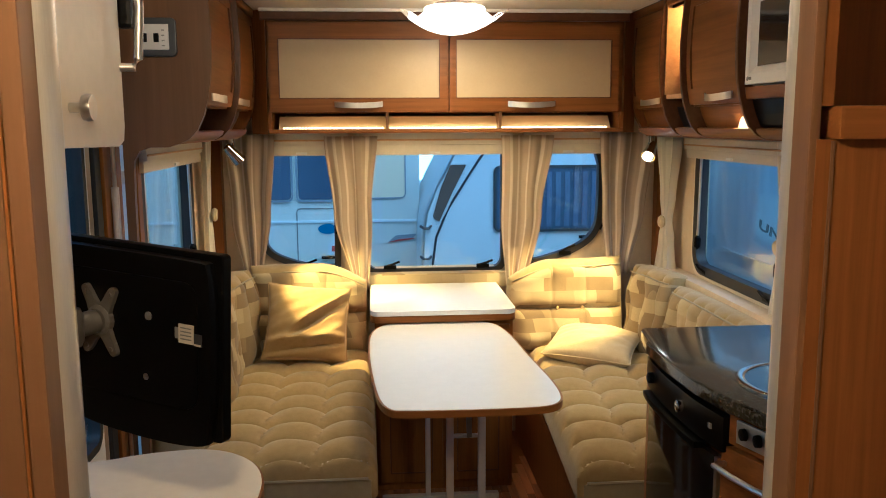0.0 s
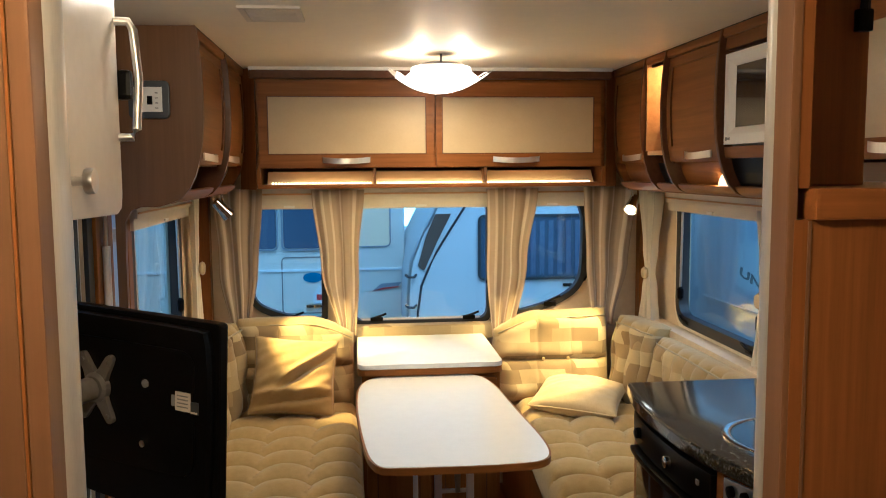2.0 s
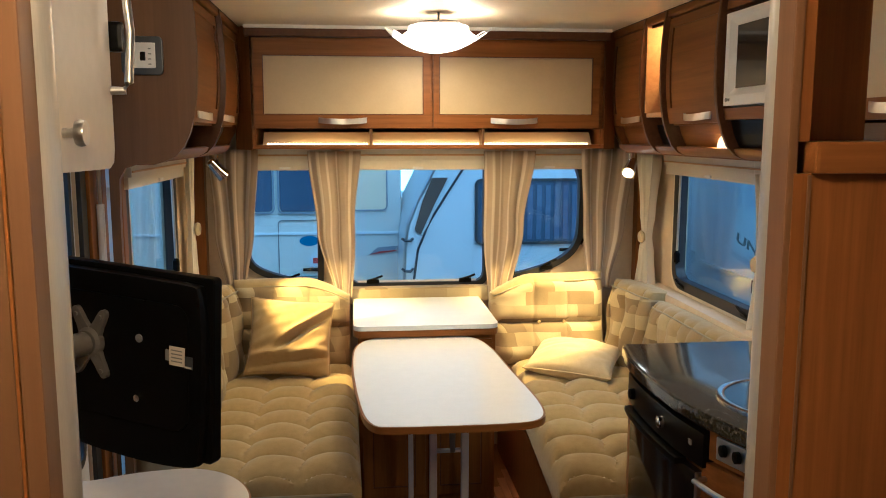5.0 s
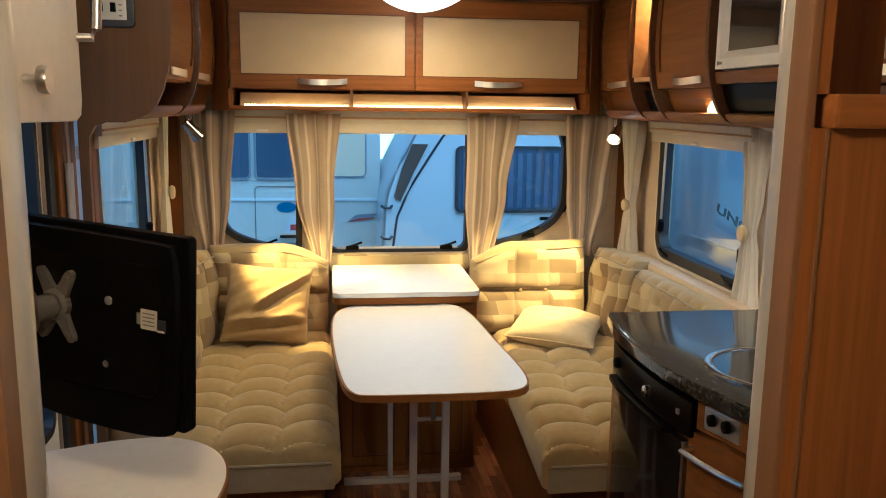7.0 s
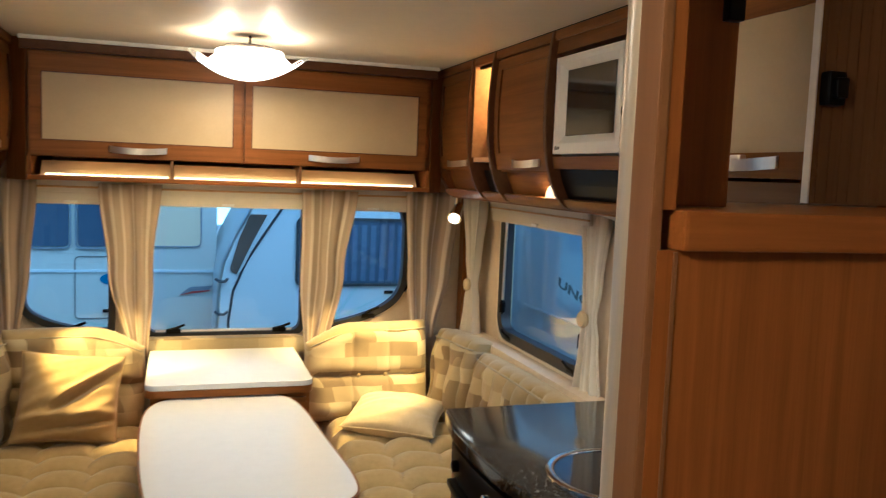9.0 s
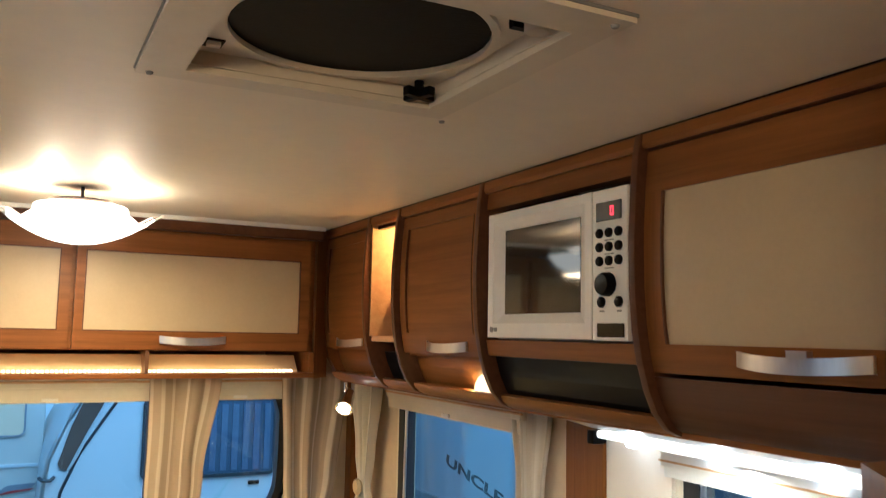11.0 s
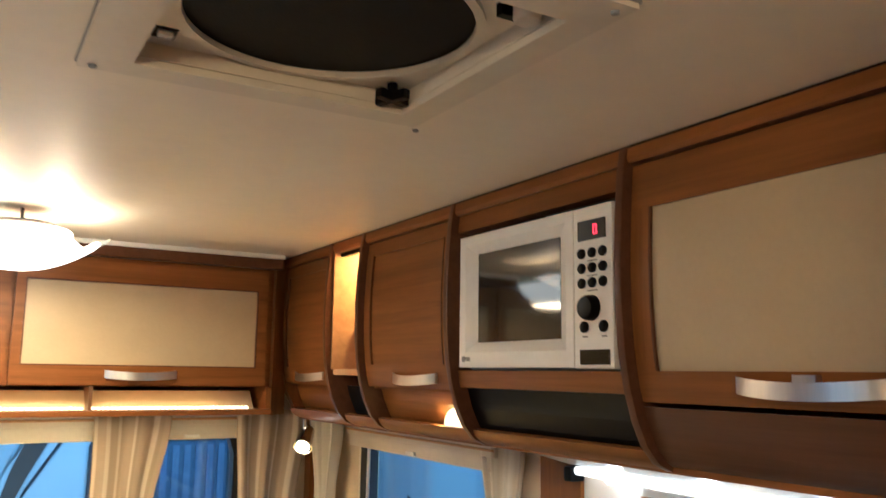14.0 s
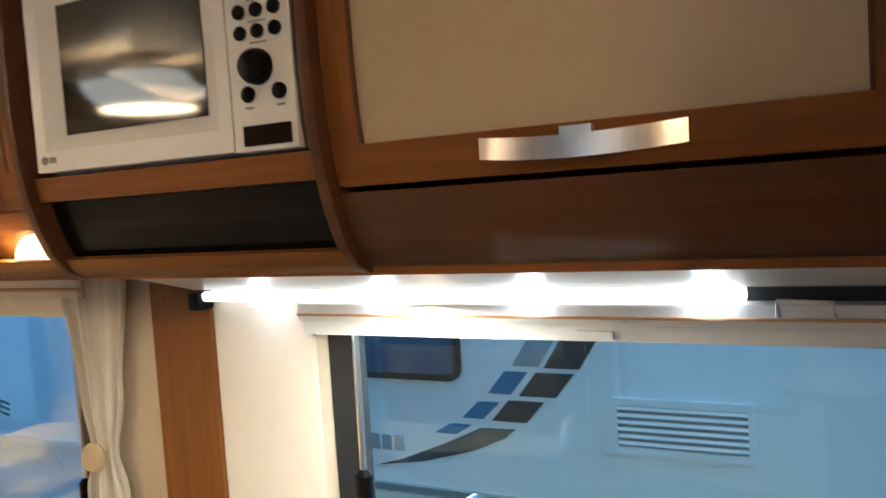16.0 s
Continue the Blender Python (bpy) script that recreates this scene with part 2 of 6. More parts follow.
LED_SPOT = glow("led_bulb", (1.0, 0.90, 0.74), 20)
LAMP_PLATE = surface("grey_metal_plate", (0.03, 0.028, 0.026), (0.05, 0.046, 0.042), 0.35, 40, 0.5, 0.02)
REFLECTOR = surface("warm_reflector", (0.55, 0.42, 0.25), (0.62, 0.48, 0.30), 0.5, 40, 0, 0.02)
HOUSING = surface("lamp_housing", (0.46, 0.42, 0.36), (0.52, 0.48, 0.41), 0.35, 40, 0, 0.02)
BULB_ON = glow("lit_bulb", (1.0, 0.80, 0.5), 12)
SOFT_ON = glow("soft_lit_cover", (1.0, 0.60, 0.26), 1.8)
RED_ON = glow("red_digit", (1.0, 0.02, 0.03), 3)
DARK_GLASS = surface("oven_door_glass", (0.012, 0.012, 0.011), (0.02, 0.02, 0.018), 0.06, 60, 0, 0, 0.55)
MESH = surface("fly_screen", (0.006, 0.0055, 0.005), (0.011, 0.010, 0.009), 0.6, 300, 0, 0.3, 0.08)


def granite():
    m, nt, bs = mat("dark_stone_worktop")
    co = coords(nt)
    v = nd(nt, "ShaderNodeTexNoise", Scale=90.0, Detail=8.0, Roughness=0.75)
    w = nd(nt, "ShaderNodeTexVoronoi", Scale=140.0)
    nt.links.new(co, v.inputs["Vector"])
    nt.links.new(co, w.inputs["Vector"])
    mu = nt.nodes.new("ShaderNodeMath")
    mu.operation = 'MULTIPLY_ADD'
    mu.inputs[1].default_value = 0.25
    nt.links.new(w.outputs[0], mu.inputs[0])
    nt.links.new(v.outputs[0], mu.inputs[2])
    nt.links.new(ramp(nt, mu.outputs[0], ((0.45, (0.009, 0.009, 0.009)), (0.66, (0.024, 0.022, 0.019)), (0.86, (0.12, 0.105, 0.08)))), bs.inputs["Base Color"])
    bs.inputs["Roughness"].default_value = 0.10
    return m


GRANITE = granite()


def parquet():
    m, nt, bs = mat("strip_floor")
    oi = nt.nodes.new("ShaderNodeObjectInfo")
    co = coords(nt, (22, 1.4, 1))
    n = nd(nt, "ShaderNodeTexNoise", Scale=3.0, Detail=5.0)
    nt.links.new(co, n.inputs["Vector"])
    mu = nt.nodes.new("ShaderNodeMath")
    mu.operation = 'MULTIPLY_ADD'
    mu.inputs[1].default_value = 0.55
    nt.links.new(oi.outputs["Random"], mu.inputs[0])
    nt.links.new(n.outputs[0], mu.inputs[2])
    nt.links.new(ramp(nt, mu.outputs[0], ((0.4, (0.09, 0.028, 0.010)), (0.75, (0.21, 0.075, 0.026)), (1.1, (0.36, 0.15, 0.055)))), bs.inputs["Base Color"])
    bs.inputs["Roughness"].default_value = 0.32
    return m


PARQUET = parquet()
CAR_WHITE = surface("caravan_paint", (0.62, 0.64, 0.66), (0.70, 0.72, 0.74), 0.28, 6, 0, 0.02)
CAR_CREAM = surface("cream_coachwork", (0.62, 0.60, 0.55), (0.68, 0.66, 0.60), 0.3, 6, 0, 0.02)
CAR_WINDOW = surface("tinted_caravan_glass", (0.06, 0.082, 0.135), (0.085, 0.108, 0.165), 0.07, 4, 0, 0, 0.8)
DECAL_GREY = surface("grey_decal", (0.03, 0.03, 0.034), (0.045, 0.045, 0.05), 0.4, 30, 0, 0)
DECAL_BLUE = surface("blue_decal", (0.02, 0.12, 0.26), (0.03, 0.15, 0.30), 0.4, 30, 0, 0)
DECAL_PALE = surface("pale_grey_decal", (0.22, 0.24, 0.28), (0.28, 0.30, 0.34), 0.4, 30, 0, 0)
DECAL_RED = surface("red_decal", (0.35, 0.03, 0.03), (0.42, 0.05, 0.04), 0.4, 30, 0, 0)
BLUE_CURTAIN = surface("blue_curtain_behind_glass", (0.10, 0.125, 0.20), (0.14, 0.17, 0.26), 0.25, 30, 0, 0.05)
NOSE_GLASS = surface("brown_tinted_glass", (0.10, 0.075, 0.06), (0.15, 0.115, 0.095), 0.12, 5, 0, 0)
# cream blind, its tone warmed to hold the interior's reflection in our window
BLIND_WARM_REFLECTION = surface("cream_blind_with_reflection", (0.72, 0.58, 0.40), (0.78, 0.64, 0.45), 0.7, 20, 0, 0.05)
DAYLIGHT = glow("hall_daylight_opening", (0.86, 0.95, 1.0), 1.6)
ASPHALT = surface("hall_ground", (0.10, 0.10, 0.10), (0.16, 0.16, 0.155), 0.8, 8, 0, 0.3)


# ---------------- building helpers ----------------
def part(name, bm, material, parent=None, label="", smooth=False):
    """Links a bmesh, built in world metres, as one mesh object under a thing or part."""
    me = bpy.data.meshes.new(name)
    bmesh.ops.recalc_face_normals(bm, faces=bm.faces)
    if smooth:
        for f in bm.faces:
            f.smooth = True
    bm.to_mesh(me)
    bm.free()
    if smooth:
        me.set_sharp_from_angle(angle=radians(38))
    me.materials.append(material)
    ob = new(name, me)
    if parent:
        ob.parent = parent
        if parent.type == 'EMPTY':
            ob.matrix_parent_inverse = parent.matrix_basis.inverted()
    if label:
        tagged(ob, label)
    return ob


def thing(name, base, label, category, group="", kind=""):
    ob = new(name)
    ob.empty_display_size = 0.05
    ob.location = base
    ob.matrix_basis = Matrix.Translation(base)
    return tagged(ob, label, category, group, kind)


def structure(name, bm, material, label, category, smooth=False):
    return tagged(part(name, bm, material, smooth=smooth), label, category, kind="structure")


def single(name, bm, material, label, category, group="", smooth=False):
    return tagged(part(name, bm, material, smooth=smooth), label, category, group)


def box(x0, x1, y0, y1, z0, z1, bev=0.0, bm=None, seg=2):
    own = bmesh.new()
    m = Matrix.Translation(((x0 + x1) / 2, (y0 + y1) / 2, (z0 + z1) / 2)) @ Matrix.Diagonal((abs(x1 - x0), abs(y1 - y0), abs(z1 - z0), 1))
    bmesh.ops.create_cube(own, size=1, matrix=m)
    if bev:
        bmesh.ops.bevel(own, geom=own.edges[:], offset=bev, segments=seg, affect='EDGES', profile=0.7)
    return join(bm, own)


def join(bm, own):
    if bm is None:
        return own
    me = bpy.data.meshes.new("tmp")
    own.to_mesh(me)
    own.free()
    bm.from_mesh(me)
    bpy.data.meshes.remove(me)
    return bm


def prism(pts, axis, a, b, bev=0.0, bm=None, seg=2):
    """A polygon pushed along an axis. x: pts are (y, z); y: (x, z); z: (x, y)."""
    own = bmesh.new()

    def place(p, v):
        return {"x": (v, p[0], p[1]), "y": (p[0], v, p[1]), "z": (p[0], p[1], v)}[axis]

    n = len(pts)
    lo = [own.verts.new(place(p, a)) for p in pts]
    hi = [own.verts.new(place(p, b)) for p in pts]
    own.faces.new(lo)
    own.faces.new(hi[::-1])
    for i in range(n):
        own.faces.new((lo[i], hi[i], hi[(i + 1) % n], lo[(i + 1) % n]))
    bmesh.ops.recalc_face_normals(own, faces=own.faces)
    if bev:
        rim = [e for e in own.edges if (e.verts[0] in lo) == (e.verts[1] in lo)]
        bmesh.ops.bevel(own, geom=rim, offset=bev, segments=seg, affect='EDGES', profile=0.7)
    return join(bm, own)


def ring(outer, inner, axis, a, b, bm=None):
    """A frame between two loops of the same number of points."""
    own = bmesh.new()

    def place(p, v):
        return {"x": (v, p[0], p[1]), "y": (p[0], v, p[1]), "z": (p[0], p[1], v)}[axis]

    loops = [[own.verts.new(place(p, v)) for p in pts] for pts, v in ((outer, a), (outer, b), (inner, b), (inner, a))]
    n = len(outer)
    for k in range(4):
        p, q = loops[k], loops[(k + 1) % 4]
        for i in range(n):
            own.faces.new((p[i], p[(i + 1) % n], q[(i + 1) % n], q[i]))
    return join(bm, own)


def rounded(u0, u1, v0, v1, r, n=6):
    """Loop of a rectangle with round corners; r may be four radii from the lower left, anticlockwise."""
    rs = r if isinstance(r, (tuple, list)) else (r,) * 4
    out = []
    for (cu, cv, a0), q in zip(((u0, v0, 180), (u1, v0, 270), (u1, v1, 0), (u0, v1, 90)), rs):
        mu, mv = cu + (q if cu == u0 else -q), cv + (q if cv == v0 else -q)
        for i in range(n + 1):
            a = radians(a0 + 90 * i / n)
            out.append((mu + q * math.cos(a), mv + q * math.sin(a)))
    return out


def smooth_loop(pts, rounds=2):
    """Corner cutting on a closed loop."""
    for _ in range(rounds):
        out = []
        for i, p in enumerate(pts):
            q = pts[(i + 1) % len(pts)]
            out += [(0.75 * p[0] + 0.25 * q[0], 0.75 * p[1] + 0.25 * q[1]), (0.25 * p[0] + 0.75 * q[0], 0.25 * p[1] + 0.75 * q[1])]
        pts = out
    return pts


def shrink(pts, k):
    """A loop moved inwards by k, anticlockwise loops."""
    out = []
    n = len(pts)
    for i in range(n):
        a, b, c = Vector(pts[i - 1]), Vector(pts[i]), Vector(pts[(i + 1) % n])
        d1, d2 = (b - a), (c - b)
        if d1.length < 1e-6:
            d1 = d2
        if d2.length < 1e-6:
            d2 = d1
        d1.normalize()
        d2.normalize()
        t = (d1 + d2).normalized()
        nn = Vector((-t.y, t.x))
        f = max(0.5, t.dot(d1))
        out.append(tuple(b + nn * (k / f)))
    return out


def lathe(profile, centre, axis="z", n=28, bm=None):
    own = bmesh.new()
    rows = []
    for r, h in profile:
        row = []
        for i in range(n):
            a = 2 * math.pi * i / n
            p = (r * math.cos(a), r * math.sin(a), h)
            if axis == "x":
                p = (p[2], p[0], p[1])
            elif axis == "y":
                p = (p[0], p[2], p[1])
            row.append(own.verts.new(Vector(centre) + Vector(p)))
        rows.append(row)
    for p, q in zip(rows, rows[1:]):
        for i in range(n):
            own.faces.new((p[i], p[(i + 1) % n], q[(i + 1) % n], q[i]))
    for row in (rows[0], rows[-1]):
        own.faces.new(row)
    return join(bm, own)


def tube(pts, r, n=8, bm=None, flat=1.0):
    own = bmesh.new()
    pts = [Vector(p) for p in pts]
    rows = []
    for i, p in enumerate(pts):
        d = (pts[min(i + 1, len(pts) - 1)] - pts[max(i - 1, 0)]).normalized()
        up = Vector((0, 0, 1)) if abs(d.z) < 0.9 else Vector((1, 0, 0))
        s = d.cross(up).normalized()
        u = s.cross(d)
        rows.append([own.verts.new(p + r * (math.cos(2 * math.pi * k / n) * s * flat + math.sin(2 * math.pi * k / n) * u)) for k in range(n)])
    for p, q in zip(rows, rows[1:]):
        for k in range(n):
            own.faces.new((p[k], p[(k + 1) % n], q[(k + 1) % n], q[k]))
    own.faces.new(rows[0])
    own.faces.new(rows[-1])
    return join(bm, own)


def wall_cells(u0, u1, z0, z1, holes):
    """Rectangles that fill a wall around its openings."""
    us = sorted({u0, u1, *[h[0] for h in holes], *[h[1] for h in holes]})
    out = []
    for a, b in zip(us, us[1:]):
        cuts = sorted((h[2], h[3]) for h in holes if h[0] <= a and h[1] >= b)
        z = z0
        for c, d in cuts:
            if c > z:
                out.append((a, b, z, c))
            z = max(z, d)
        if z < z1:
            out.append((a, b, z, z1))
    return out


def pad(cx, cy, cz, sx, sy, sz, nu, nv, puff, turn=Matrix.Identity(4), cells=None, edge=0.35, seed=0, crease=0.0, seams=()):
    """An upholstered block, face along +z before the turn: soft edges, buttoned cells, uneven filling."""
    own = bmesh.new()
    top, bot = [], []
    for j in range(nv + 1):
        rt, rb = [], []
        for i in range(nu + 1):
            u, v = i / nu, j / nv
            du, dv = 1 - abs(2 * u - 1), 1 - abs(2 * v - 1)
            e = min(1.0, du * sx / (2 * edge * sz)) if du < 1 else 1
            f = min(1.0, dv * sy / (2 * edge * sz)) if dv < 1 else 1
            lift = (1 - (1 - e) ** 2) ** 0.5 * (1 - (1 - f) ** 2) ** 0.5
            h = sz * (0.5 + 0.5 * lift) * 0.5 + 0
            k = 0.0
            if cells:
                cu, cv = cells
                a = u * cu + 0.05 * math.sin(math.pi * v * cv * 2)
                sa = abs(math.sin(math.pi * a))
                r = v * cv - 0.26 * sa ** 0.8
                k = abs(math.sin(math.pi * r)) ** 0.36 * (0.62 + 0.38 * sa ** 0.4) - 0.5
            w = noise.noise((u * sx * 9 + seed * 7.3, v * sy * 9, seed)) * crease
            h += puff * (k * lift ** 3 if cells else lift ** 2) + w * lift
            for along, at, wide, deep in seams:
                q = (v if along == "v" else u) + 0.012 * noise.noise((u * 6, v * 6, seed + at * 9)) - at
                h -= deep * lift * math.exp(-abs(q) / wide)
            x, y = (u - 0.5) * sx, (v - 0.5) * sy
            rt.append(own.verts.new((x, y, h)))
            rb.append(own.verts.new((x, y, -sz * (0.5 + 0.5 * lift) * 0.5)))
        top.append(rt)
        bot.append(rb)
    for j in range(nv):
        for i in range(nu):
            own.faces.new((top[j][i], top[j][i + 1], top[j + 1][i + 1], top[j + 1][i]))
            own.faces.new((bot[j][i], bot[j + 1][i], bot[j + 1][i + 1], bot[j][i + 1]))
    for i in range(nu):
        own.faces.new((top[0][i], bot[0][i], bot[0][i + 1], top[0][i + 1]))
        own.faces.new((top[nv][i], top[nv][i + 1], bot[nv][i + 1], bot[nv][i]))
    for j in range(nv):
        own.faces.new((top[j][0], top[j + 1][0], bot[j + 1][0], bot[j][0]))
        own.faces.new((top[j][nu], bot[j][nu], bot[j + 1][nu], top[j + 1][nu]))
    own.transform(Matrix.Translation((cx, cy, cz)) @ turn)
    return own


def drape(name, rows, plane, depth, folds, material, label, nz=26, nu=60, amp=0.018, group="", seed=0):
    """A hanging cloth. rows: (height, start, end) from the top down along the wall; folds run down it."""
    bm = bmesh.new()
    uvl = bm.loops.layers.uv.new("UVMap")
    grid = []
    for j in range(nz + 1):
        z = rows[0][0] + (rows[-1][0] - rows[0][0]) * j / nz
        for (za, a0, a1), (zb, b0, b1) in zip(rows, rows[1:]):
            if za >= z >= zb - 1e-9:
                f = (za - z) / (za - zb)
                f = f * f * (3 - 2 * f)
                s, e = a0 + (b0 - a0) * f, a1 + (b1 - a1) * f
                break
        row = []
        for i in range(nu + 1):
            u = i / nu
            w = u + 0.02 * math.sin(7 * u + seed)
            tight = min(1.0, abs(e - s) / abs(rows[0][2] - rows[0][1]))
            o = amp * (0.35 + 0.65 * tight) * (math.sin(2 * math.pi * folds * w + seed) + 0.2 * math.sin(2 * math.pi * folds * 2.3 * w + 3 * z + seed))
            p = s + (e - s) * u + 0.004 * math.sin(9 * z + 5 * u + seed)
            row.append((bm.verts.new((p, depth + o, z) if plane == "y" else (depth + o, p, z)), u, j / nz))
        grid.append(row)
    for j in range(nz):
        for i in range(nu):
            q = (grid[j][i], grid[j][i + 1], grid[j + 1][i + 1], grid[j + 1][i])
            f = bm.faces.new([c[0] for c in q])
            f.smooth = True
            for loop, c in zip(f.loops, q):
                loop[uvl].uv = (c[1], c[2])
    ob = part(name, bm, material)
    so = ob.modifiers.new("cloth", 'SOLIDIFY')
    so.thickness = 0.002
    return tagged(ob, label, "curtain", group)


def bow_handle(parent, x, y0, y1, z, out, h=0.022, rise=0.022):
    """A flat bowed bar along y that stands off towards out (-1 or 1 in x), with two feet."""
    bm = bmesh.new()
    n = 14
    front, back = [], []
    for i in range(n + 1):
        u = i / n
        b = rise * (1 - (2 * u - 1) ** 2) ** 0.8 if 0 < u < 1 else 0
        y = y0 + (y1 - y0) * u
        dz = -0.006 * (1 - (2 * u - 1) ** 2)
        for lst, off in ((front, 0.006), (back, 0.001)):
            lst.append([bm.verts.new((x + out * (b + off), y, z + dz + s * h / 2)) for s in (-1, 1)])
    for i in range(n):
        for a, b in ((front, front), (back, back)):
            bm.faces.new((a[i][0], a[i + 1][0], a[i + 1][1], a[i][1]))
        for s in (0, 1):
            bm.faces.new((front[i][s], back[i][s], back[i + 1][s], front[i + 1][s]))
    for i in (0, n):
        bm.faces.new((front[i][0], front[i][1], back[i][1], back[i][0]))
    ym = (y0 + y1) / 2
    if y0 < 1.75 and x > 0.5:
        box(x - 0.0, x + out * 0.012, ym - 0.016, ym + 0.016, z + 0.0, z + 0.014, 0, bm)
    return part("handle", bm, ALU, parent, "bowed brushed aluminium handle", True)


def bow_handle_x(parent, y, x0, x1, z):
    """The same bar along x, standing off towards the room."""
    h = bow_handle(parent, 0, x0, x1, 0, -1)
    h.data.transform(Matrix.Translation((0, y, z)) @ Matrix(((0, 1, 0, 0), (1, 0, 0, 0), (0, 0, 1, 0), (0, 0, 0, 1))))
    h.data.flip_normals()
    return h


def lettering(name, body, size, m, material, parent=None, bold=0.0):
    cu = bpy.data.curves.new(name, 'FONT')
    cu.body, cu.size, cu.extrude, cu.align_x, cu.offset = body, size, 0.0008, 'LEFT', bold
    tmp = bpy.data.objects.new(name, cu)
    me = bpy.data.meshes.new_from_object(tmp)
    bpy.data.objects.remove(tmp)
    me.transform(m)
    bm = bmesh.new()
    bm.from_mesh(me)
    bpy.data.meshes.remove(me)
    return part(name, bm, material, parent)


# ---------------- the shell of the caravan ----------------
XL, XR, YF, YB, ZC = -1.06, 1.10, 4.12, -1.3, 1.95
structure("floor", box(XL, XR, YB, YF, -0.05, 0), CHERRY_Y, "dark red-brown strip laminate floor of the caravan", "floor")

bm = bmesh.new()
for a, b, c, d in wall_cells(XL, XR, YB, YF, [(0.022, 0.396, 1.756, 2.134)]):
    box(a, b, c, d, ZC, ZC + 0.04, 0, bm)
structure("ceiling", bm, CEILING, "smooth beige foil ceiling", "ceiling")

# openings: start, end, bottom, top
FRONT_HOLES = [(-0.815, -0.465, 0.83, 1.46), (-0.36, 0.318, 0.83, 1.46), (0.425, 0.785, 0.83, 1.46)]
bm = bmesh.new()
for a, b, c, d in wall_cells(XL - 0.05, XR + 0.05, 0, ZC + 0.04, FRONT_HOLES):
    box(a, b, YF, YF + 0.05, c, d, 0, bm)
structure("wall_front", bm, WALLPAPER, "beige foil-faced front wall with three windows", "wall")
RIGHT_HOLES = [(1.42, 2.37, 0.95, 1.40), (2.95, 3.74, 0.87, 1.42)]
bm = bmesh.new()
for a, b, c, d in wall_cells(YB, YF, 0, ZC + 0.04, RIGHT_HOLES):
    box(XR, XR + 0.05, a, b, c, d, 0, bm)
structure("wall_right", bm, WALLPAPER, "beige foil-faced side wall with two windows", "wall")
LEFT_HOLES = [(1.75, 2.555, 0.08, 1.80), (2.768, 2.918, 0.30, 1.80), (3.0, 3.74, 0.87, 1.42)]
bm = bmesh.new()
for a, b, c, d in wall_cells(YB, YF, 0, ZC + 0.04, LEFT_HOLES):
    box(XL - 0.05, XL, a, b, c, d, 0, bm)
structure("wall_left", bm, WALLPAPER, "beige foil-faced side wall with entrance door and window", "wall")
structure("wall_rear", box(XL, XR, YB - 0.05, YB, 0, ZC + 0.04), WALLPAPER, "plain beige rear wall", "wall")

# partition with the doorway
PY0, PY1 = 1.135, 1.235
bm = box(XL, -0.669, PY0, PY1, 0, ZC)
structure("wall_partition_1", bm, CHERRY, "cherry-veneered partition beside the doorway", "wall")
bm = box(0.182, XR, PY0, PY1 - 0.03, 0, 1.482)
structure("wall_partition_2", bm, CHERRY, "cherry-veneered lower partition panel under an open hatch", "wall")
bm = box(0.182, 0.2, PY0 + 0.003, PY1 - 0.03, 1.518, ZC)
box(0.244, 0.262, 1.262, 1.27, 1.518, ZC, 0, bm)
box(0.262, 0.338, 1.25, 1.275, 1.518, ZC, 0.003, bm)
structure("trim_1", bm, CHERRY, "upright cherry stile of the hatch opening", "trim")
bm = box(0.20, XR, PY0 - 0.014, PY1 - 0.03, 1.482, 1.518, 0.004)
prism([(0.20, PY1 - 0.03), (0.24, 1.25), (0.46, 1.495), (XR, 1.495), (XR, PY1 - 0.03)], "z", 1.482, 1.5175, 0, bm)
structure("trim_2", bm, CHERRY_X, "thick rounded cherry shelf board across the hatch", "shelf")
structure("trim_3", box(0.198, 0.202, PY0 - 0.002, PY0, 0, 1.48), WALNUT_Z, "dark upright groove strip on the partition", "trim")
structure("trim_9", box(0.338, XR, 1.252, 1.273, 1.905, ZC), CHERRY_X, "cherry rail above the hatch opening", "trim")


def jamb_profile(name, x, s):
    """Rounded aluminium closing profile of the sliding door on the reveal; s: side of the opening."""
    y0, y1 = (1.176, 1.216) if s > 0 else (1.178, 1.230)
    arc = [(x - s * 0.012 * math.sin(math.pi * k / 12) ** 0.7, y0 + (y1 - y0) * k / 12) for k in range(13)]
    bm = prism(arc + [(x + s * 0.011, y1), (x + s * 0.011, y0)], "z", 0, ZC)
    return structure(name, bm, JAMB, "brushed aluminium closing profile of the sliding door", "trim", True)


jamb_profile("trim_4", 0.188, 1)
jamb_profile("trim_5", -0.648, -1)
structure("trim_6", box(0.174, 0.186, PY0 + 0.001, 1.175, 0, ZC, 0.003), WALNUT_Z, "dark walnut lining of the doorway", "trim")
structure("trim_7", box(-0.668, -0.646, PY0 + 0.001, 1.177, 0, ZC, 0.003), WALNUT_Z, "dark walnut lining of the doorway", "trim")
structure("trim_8", box(-0.70, -0.672, PY0 - 0.004, PY0, 0, ZC), WALNUT_Z, "dark strip on the partition beside the doorway", "trim")
hatch = thing("hatch_door", (0.87, 1.50, 1.518), "dark ribbed hatch door with a black catch, on the shelf", "door")
bm = bmesh.new()
box(0, 0.434, 0, 0.010, 1.520, 1.945, 0, bm)
for i in range(21):
    box(0.012 + i * 0.02, 0.022 + i * 0.02, -0.002, 0, 1.522, 1.943, 0, bm)
bm.transform(pose(0.664, 1.498, 0, 0, 0, 0))
part("panel", bm, WALNUT_Z, hatch)
bm = box(-0.003, -0.0005, -0.003, 0.011, 1.520, 1.945)
bm.transform(pose(0.664, 1.498, 0, 0, 0, 0))
